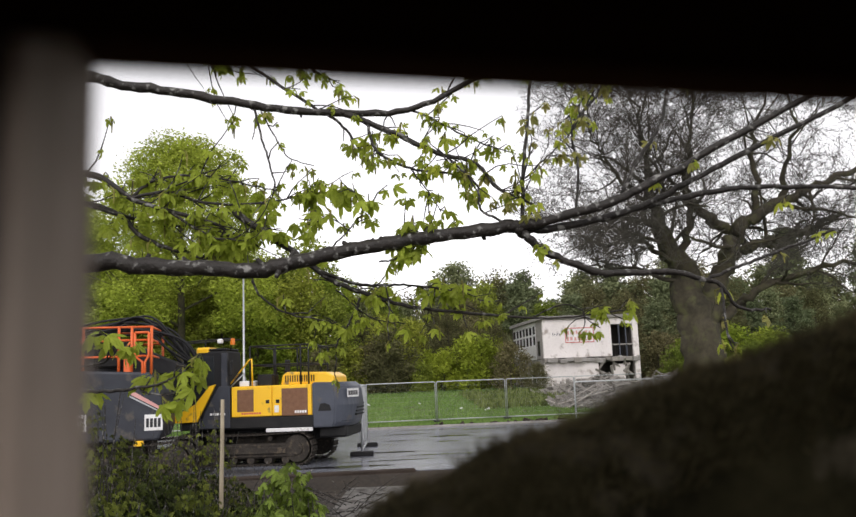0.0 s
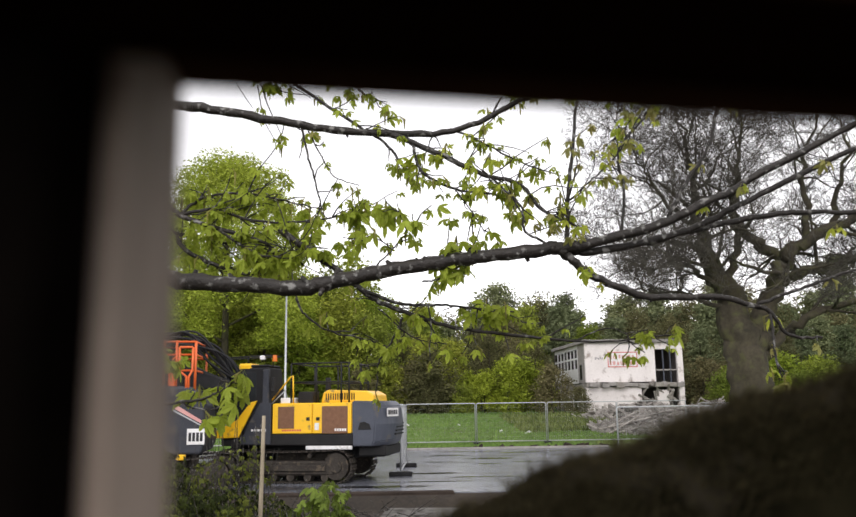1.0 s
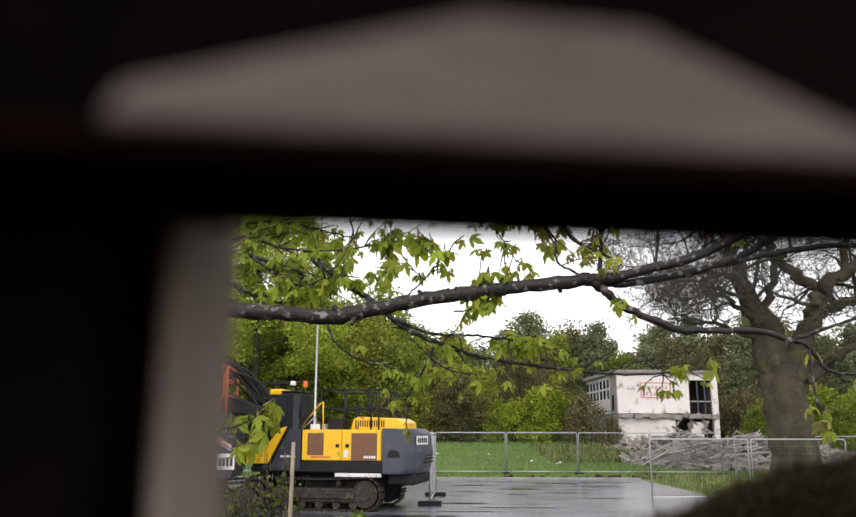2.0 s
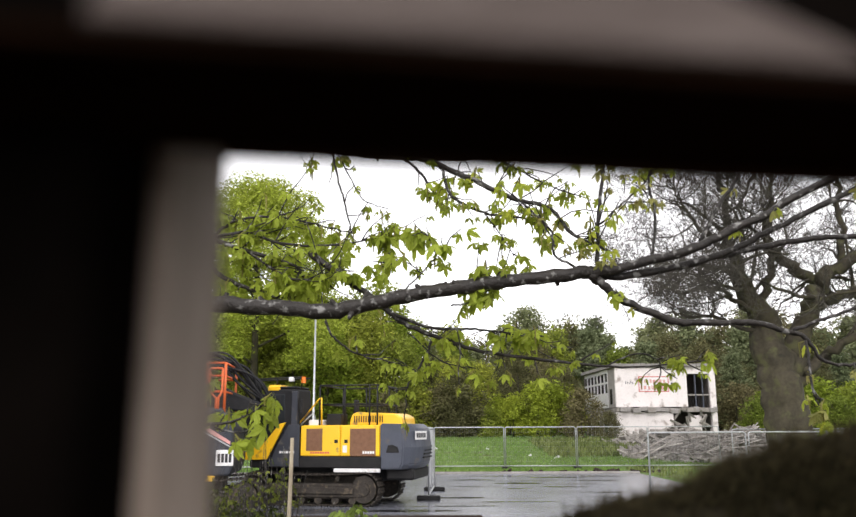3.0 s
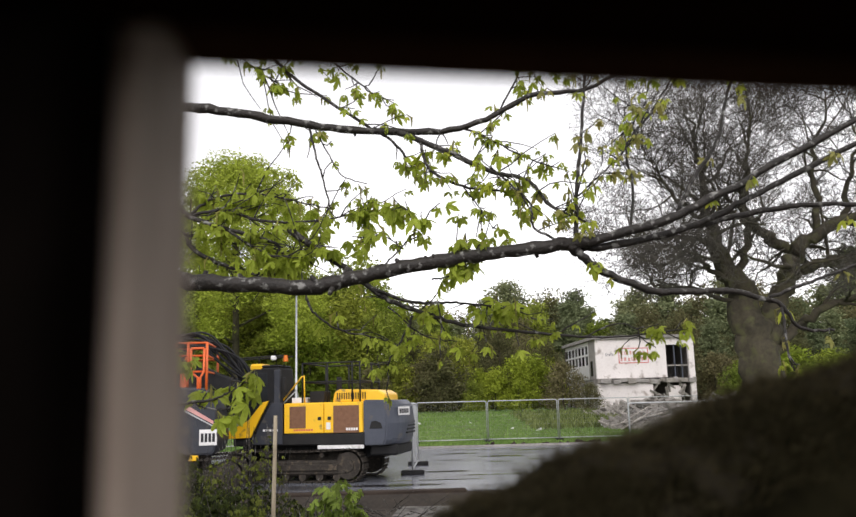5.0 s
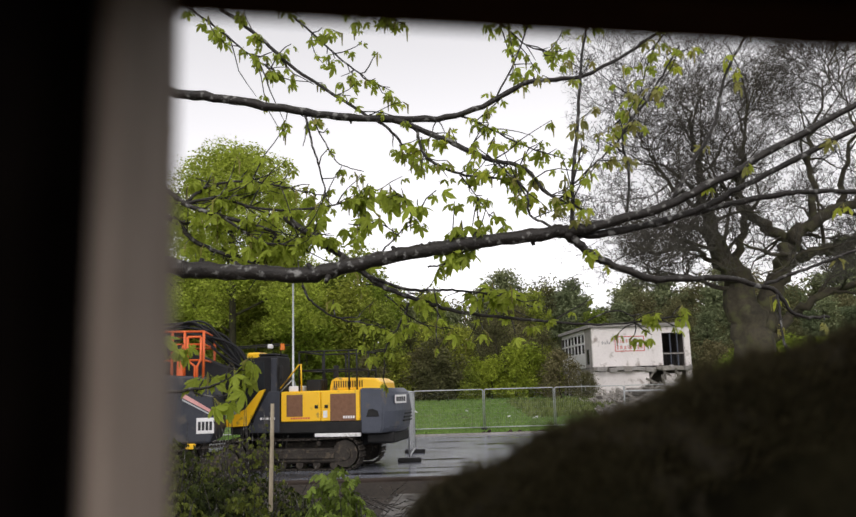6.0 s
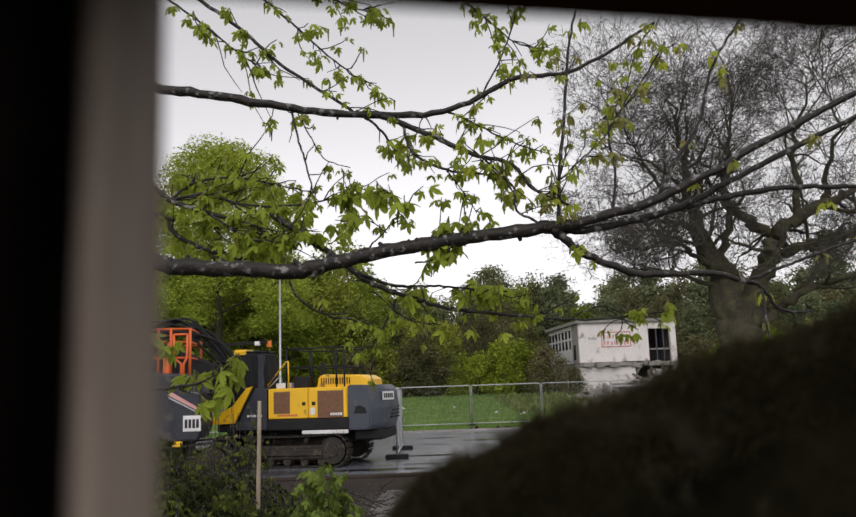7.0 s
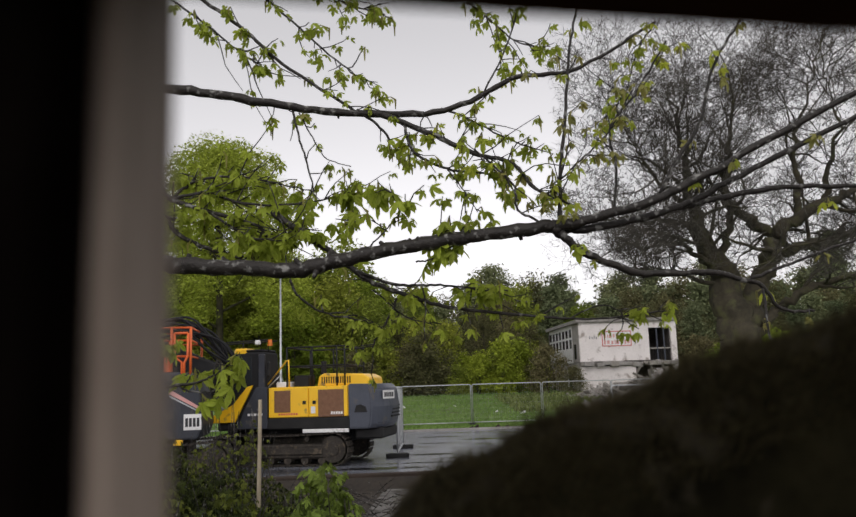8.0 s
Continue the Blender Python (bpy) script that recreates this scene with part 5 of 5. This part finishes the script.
    limb([(1.658, 4.900, 3.199), (1.795, 4.900, 3.440), (1.950, 4.900, 3.667), (2.055, 4.900, 4.009), (2.291, 4.900, 4.376)], 0.014, 0.008, leaves=5)
    limb([(1.044, 4.900, 3.310), (1.257, 4.900, 3.499), (1.366, 4.900, 3.614), (1.596, 4.900, 3.978)], 0.006, 0.004, leaves=8)
    limb([(0.945, 4.900, 3.013), (0.767, 4.900, 3.124), (0.740, 4.900, 3.279), (0.512, 4.900, 3.508)], 0.009, 0.006, leaves=8)
    limb([(-0.058, 5.200, 3.842), (0.085, 5.150, 3.767), (0.288, 5.100, 3.660), (0.527, 5.050, 3.526), (0.760, 5.000, 3.437), (0.882, 4.950, 3.272), (1.102, 4.900, 3.137)], 0.022, 0.008, leaves=26)
    limb([(0.078, 5.150, 3.767), (0.145, 5.100, 3.552), (0.353, 5.100, 3.440), (0.632, 5.100, 3.393), (0.785, 5.000, 3.197)], 0.011, 0.006, leaves=18)
    limb([(0.353, 5.100, 3.433), (0.454, 5.100, 3.295), (0.537, 5.100, 3.151)], 0.005, 0.003, leaves=8)
    limb([(0.334, 5.200, 3.879), (0.513, 5.200, 3.801), (0.797, 5.200, 3.647), (1.010, 5.200, 3.570)], 0.008, 0.004, leaves=12)
    limb([(-1.308, 5.300, 4.751), (-0.967, 5.300, 4.483), (-0.723, 5.250, 4.232), (-0.276, 5.200, 3.902), (-0.095, 5.200, 3.778), (0.047, 5.200, 3.581)], 0.013, 0.008, leaves=16)
    limb([(-1.054, 5.300, 4.934), (-0.666, 5.300, 4.560), (-0.326, 5.300, 4.235), (-0.158, 5.300, 4.115)], 0.009, 0.004, leaves=18)
    limb([(-1.545, 5.300, 4.774), (-1.271, 5.300, 4.567), (-1.040, 5.300, 4.363), (-0.868, 5.300, 4.242)], 0.008, 0.004, leaves=20)
    limb([(-0.593, 5.300, 4.845), (-0.288, 5.300, 4.677), (-0.023, 5.300, 4.592)], 0.007, 0.004, leaves=18)
    limb([(0.474, 5.300, 4.750), (0.696, 5.300, 4.543), (0.878, 5.300, 4.380), (1.064, 5.300, 4.337)], 0.007, 0.004, leaves=20)
    limb([(1.813, 5.200, 4.463), (1.668, 5.200, 4.248), (1.576, 5.200, 3.978), (1.419, 5.200, 3.790)], 0.006, 0.004, leaves=16)
    limb([(-0.646, 5.200, 3.883), (-0.601, 5.200, 3.702), (-0.552, 5.200, 3.515), (-0.505, 5.200, 3.337)], 0.008, 0.005, leaves=4, size=0.1)
    limb([(-0.603, 5.200, 3.868), (-0.500, 5.200, 3.663), (-0.409, 5.200, 3.542), (-0.266, 5.200, 3.496)], 0.005, 0.003, leaves=2, size=0.08)
    limb([(0.610, 5.200, 3.971), (0.766, 5.200, 4.259), (0.870, 5.200, 4.535), (0.955, 5.200, 4.775)], 0.007, 0.004, leaves=12)
    # leafy boughs on the side of the trunk
    limb([(-2.96, 5.3, 3.3), (-1.854, 5.400, 3.527), (-1.476, 5.400, 3.351), (-1.233, 5.400, 3.261), (-0.919, 5.400, 3.164), (-0.844, 5.400, 3.081)], 0.026, 0.008, leaves=26, size=0.15)
    limb([(-2.96, 5.3, 3.15), (-1.802, 5.500, 3.339), (-1.418, 5.500, 3.106), (-1.192, 5.500, 3.009), (-0.968, 5.500, 2.957), (-0.820, 5.500, 2.985)], 0.02, 0.008, leaves=24, size=0.15)
    limb([(-1.476, 5.400, 3.351), (-1.256, 5.400, 3.386), (-0.958, 5.400, 3.307), (-0.664, 5.400, 3.303), (-0.332, 5.400, 3.356), (-0.221, 5.400, 3.431)], 0.012, 0.004, leaves=34, size=0.145)
    limb([(-1.476, 5.400, 3.351), (-1.357, 5.500, 3.489), (-1.132, 5.500, 3.525), (-0.829, 5.500, 3.482), (-0.526, 5.500, 3.401)], 0.012, 0.004, leaves=32, size=0.145)
    limb([(-1.233, 5.400, 3.261), (-0.936, 5.300, 3.064), (-0.756, 5.300, 3.062), (-0.578, 5.300, 3.133)], 0.01, 0.004, leaves=22, size=0.155)
    limb([(-1.802, 5.500, 3.339), (-1.422, 5.500, 3.220), (-1.160, 5.500, 3.179), (-0.878, 5.500, 3.118)], 0.012, 0.005, leaves=20, size=0.15)
    limb([(-0.150, 4.950, 2.917), (-0.052, 4.950, 3.024), (0.033, 4.950, 3.116), (0.108, 4.950, 3.208)], 0.006, 0.003, leaves=5, size=0.18)
    limb([(0.033, 4.950, 3.116), (0.020, 4.950, 3.202), (-0.097, 4.950, 3.343)], 0.005, 0.003, leaves=4, size=0.19)
    limb([(-0.052, 4.950, 3.024), (-0.153, 4.950, 3.094), (-0.271, 4.950, 3.096)], 0.004, 0.003, leaves=6, size=0.15)
    limb([(0.103, 4.900, 2.912), (0.263, 4.900, 2.977), (0.363, 4.900, 3.010)], 0.005, 0.003, leaves=4, size=0.18)
    # the low bough that runs under the great limb
    limb([(-0.795, 5.300, 3.227), (-0.570, 5.300, 3.059), (-0.408, 5.300, 2.949), (-0.192, 5.250, 2.767), (-0.055, 5.200, 2.689), (0.131, 5.200, 2.624), (0.338, 5.200, 2.556), (0.613, 5.200, 2.518), (0.923, 5.200, 2.480), (1.267, 5.200, 2.458), (1.753, 5.200, 2.494)], 0.022, 0.005, leaves=15, size=0.13)
    limb([(-0.235, 5.250, 2.810), (-0.006, 5.200, 2.716), (0.202, 5.200, 2.707), (0.411, 5.200, 2.690), (0.722, 5.200, 2.655)], 0.012, 0.005, leaves=20, size=0.15)
    limb([(0.130, 5.000, 2.826), (0.231, 5.000, 2.842), (0.368, 5.000, 2.925), (0.404, 5.000, 2.994)], 0.006, 0.004, leaves=10, size=0.16)
    limb([(-0.668, 5.200, 2.759), (-0.615, 5.200, 2.654), (-0.458, 5.200, 2.548), (-0.223, 5.200, 2.494), (-0.079, 5.200, 2.441)], 0.008, 0.004, leaves=8, size=0.12)
    limb([(0.010, 5.200, 2.629), (-0.043, 5.200, 2.509), (-0.141, 5.200, 2.339), (-0.156, 5.200, 2.187)], 0.009, 0.004, leaves=6, size=0.11)
    limb([(1.094, 5.200, 2.461), (1.306, 5.200, 2.541), (1.425, 5.200, 2.508), (1.456, 5.200, 2.449)], 0.005, 0.003, leaves=6, size=0.11)
    limb([(-0.146, 5.200, 2.683), (0.060, 5.200, 2.508), (0.232, 5.200, 2.454)], 0.005, 0.003, leaves=5, size=0.14)
    # low shoots by the trunk, in front of the machines
    limb([(-2.94, 5.25, 1.6), (-1.757, 4.600, 2.123), (-1.424, 4.500, 2.104), (-1.162, 4.400, 2.110), (-0.991, 4.400, 2.147), (-0.951, 4.400, 2.241)], 0.014, 0.004, leaves=3, size=0.2)
    limb([(-1.162, 4.400, 2.110), (-1.046, 4.400, 2.072), (-0.946, 4.400, 2.085)], 0.005, 0.004, leaves=4, size=0.22)
    limb([(-1.757, 4.600, 2.123), (-1.552, 4.600, 2.224), (-1.373, 4.600, 2.267), (-1.331, 4.600, 2.356)], 0.008, 0.004, leaves=6, size=0.19)
    limb([(-0.991, 4.400, 2.147), (-0.906, 4.400, 2.198), (-0.850, 4.400, 2.268)], 0.004, 0.003, leaves=3, size=0.2)
    o = new("shoot", mesh_of("shoot", *twigs, bark))
    o.parent = t
    tagged(o, "thin leafy shoots", kind="stuff")
    # leaves: two or three hang at each spot, with a pale catkin now and then
    rest, count = ([], []), 0
    cv, cf = [], []
    for p, out, size in spots:
        bronze = p.x > 3.6 and rnd.random() < 0.5
        n = rnd.choice((2, 2, 3, 4))
        a0 = rnd.uniform(0, 6.28)
        for k in range(n):
            kind = 2 if bronze or rnd.random() < 0.12 else rnd.randrange(2)
            a = a0 + 6.283 * k / n
            m = leaf_pose(rnd, p, size * rnd.uniform(0.45, 0.8), Vector((math.cos(a), math.sin(a), 0)), 0.25)
            if count < 300:
                share("leaf", leaf_kinds[kind], t, m)
                count += 1
            else:
                vs, fs = LEAF_DATA[kind]
                b = len(rest[0])
                rest[0].extend(m @ c for c in vs)
                rest[1].extend(tuple(b + i for i in q) for q in fs)
        if rnd.random() < 0.35:
            a = p + Vector((rnd.gauss(0, 0.02), rnd.gauss(0, 0.02), 0))
            tube([p, a - Vector((0, 0, 0.03)), a - Vector((0, 0, rnd.uniform(0.07, 0.12)))], [0.003, 0.008, 0.003], 5, cv, cf)
    o = new("leaf", mesh_of("leaf", *rest, leaf_green))
    o.parent = t
    tagged(o, "more fresh green leaves", kind="stuff")
    o = new("catkin", mesh_of("catkin", cv, cf, leaf_olive))
    o.parent = t
    tagged(o, "hanging yellow-green catkins", kind="stuff")
    return t


sycamore()


# ---- undergrowth on the bank ----
def undergrowth(name, x, y, w, d, h, n, size, seed, mat, label, stems=14):
    rnd = random.Random(seed)
    z0 = ground_height(x, y)
    b = empty(name, pose(x, y, z0), label=label, category="bush", group="bushes on the bank")
    v, f = [], []
    for i in range(stems):
        a, q = rnd.uniform(0, 6.28), rnd.random() ** 0.5
        px, py = w * q * math.cos(a) * 0.6, d * q * math.sin(a) * 0.6
        top = Vector((px * 1.5 + rnd.gauss(0, 0.15), py * 1.5, h * rnd.uniform(0.6, 1.1)))
        tube([(px, py, -0.1), Vector((px, py, 0)).lerp(top, 0.5) + Vector((rnd.gauss(0, 0.06), 0, 0)), top], [0.014, 0.009, 0.004], 5, v, f, False)
    s = new("stem", mesh_of("stem", v, f, bark))
    s.parent = b
    tagged(s, kind="stuff")
    v, f = [], []
    for i in range(n):
        a, q = rnd.uniform(0, 6.28), rnd.random() ** 0.5
        p = Vector((w * q * math.cos(a), d * q * math.sin(a), h * (1 - 0.55 * q * q) * (0.15 + 0.85 * rnd.random() ** 0.7)))
        p.z += 0.25 * h * noise.noise(Vector((x + p.x * 1.6, y + p.y * 1.6, seed)))
        m = leaf_pose(rnd, p, size * rnd.uniform(0.5, 1.3), Vector((math.cos(a), math.sin(a), 0)))
        vs, fs = LEAF_DATA[i % 2]
        k = len(v)
        v.extend(m @ c for c in vs)
        f.extend(tuple(k + j for j in g) for g in fs)
    l = new("foliage", mesh_of("foliage", v, f, mat))
    l.parent = b
    return b


for i, (x, y, w, d, h, n, size) in enumerate((
        (-4.6, 13.0, 1.5, 1.2, 1.25, 900, 0.10), (-2.9, 13.5, 1.4, 1.2, 1.1, 800, 0.10), (-3.9, 10.5, 1.3, 1.0, 0.95, 800, 0.09), (-2.5, 10.0, 1.1, 1.0, 0.8, 700, 0.09),
        (-1.4, 11.5, 1.0, 1.0, 0.75, 500, 0.09), (-4.8, 16.5, 1.4, 1.0, 1.5, 700, 0.10), (-2.4, 7.6, 0.9, 0.8, 0.65, 600, 0.08), (-6.2, 15.0, 1.4, 1.2, 1.5, 700, 0.1), (-0.9, 8.2, 0.9, 0.8, 0.35, 400, 0.08))):
    undergrowth("bush", x, y, w, d, h, int(n * 1.8), size, 40 + i, bush_green, "dense dark green bramble bush with thin stems", 22)
undergrowth("sapling", -0.92, 9.6, 0.40, 0.36, 1.2, 430, 0.135, 61, sapling_leaf, "bright green sycamore sapling on the bank", 8)
undergrowth("sapling", -0.6, 9.2, 0.3, 0.3, 0.75, 60, 0.17, 62, sapling_leaf, "bright green sycamore sapling on the bank", 6)
for i, (x, y, w, d, h, n) in enumerate(((-2.3, 11.6, 0.5, 0.4, 0.95, 260), (-3.2, 11.2, 0.6, 0.4, 1.0, 300), (-2.75, 9.0, 0.6, 0.5, 0.85, 320), (-1.75, 9.4, 0.5, 0.4, 0.62, 240), (-1.9, 12.3, 0.4, 0.3, 0.8, 160))):
    undergrowth("leafy_shrub", x, y, w, d, h, n, 0.105, 80 + i, twig_leaf, "low leafy shrub with pale green leaves", 12)
undergrowth("twiggy_bush", -2.85, 14.6, 0.8, 0.6, 2.0, 340, 0.09, 63, twig_leaf, "twiggy bush with sparse green leaves", 34)
undergrowth("twiggy_bush", -3.9, 12.0, 0.7, 0.5, 2.25, 420, 0.09, 65, twig_leaf, "twiggy bush with sparse green leaves", 30)
undergrowth("twiggy_bush", -4.7, 18.4, 0.9, 0.6, 1.4, 240, 0.09, 64, twig_leaf, "twiggy bush with sparse green leaves", 30)

sv, sf = [], []
tube([(-2.11, 12.6, -0.6), (-2.10, 12.6, 0.6), (-2.085, 12.6, 1.42), (-2.08, 12.6, 1.93)], [0.034, 0.032, 0.03, 0.027], 9, sv, sf)
tagged(new("stake", mesh_of("stake", sv, sf, stake_wood, True)), "pale weathered round wooden stake on the bank", "stake")



def brushwood(x, y, w, d, n, seed):
    """Dead sticks lying criss-cross on the bank."""
    rnd = random.Random(seed)
    v, f = [], []
    for i in range(n):
        px, py = x + rnd.uniform(-w, w), y + rnd.uniform(-d, d)
        a, ln = rnd.uniform(0, 6.28), rnd.uniform(0.2, 0.8)
        p = Vector((px, py, ground_height(px, py) + 0.12 + 0.2 * rnd.random()))
        e = Vector((math.cos(a), math.sin(a), rnd.gauss(0.15, 0.3)))
        tube([p, p + e * ln * 0.5 + Vector((rnd.gauss(0, 0.03), 0, rnd.gauss(0, 0.03))), p + e * ln], [0.011, 0.008, 0.003], 4, v, f, False)
    return tagged(new("brushwood", mesh_of("brushwood", v, f, bark)), "dead dark sticks lying on the bank", "brushwood", kind="stuff")


brushwood(-0.15, 9.6, 0.55, 0.9, 90, 3)
brushwood(-2.2, 15.5, 2.2, 2.2, 220, 4)
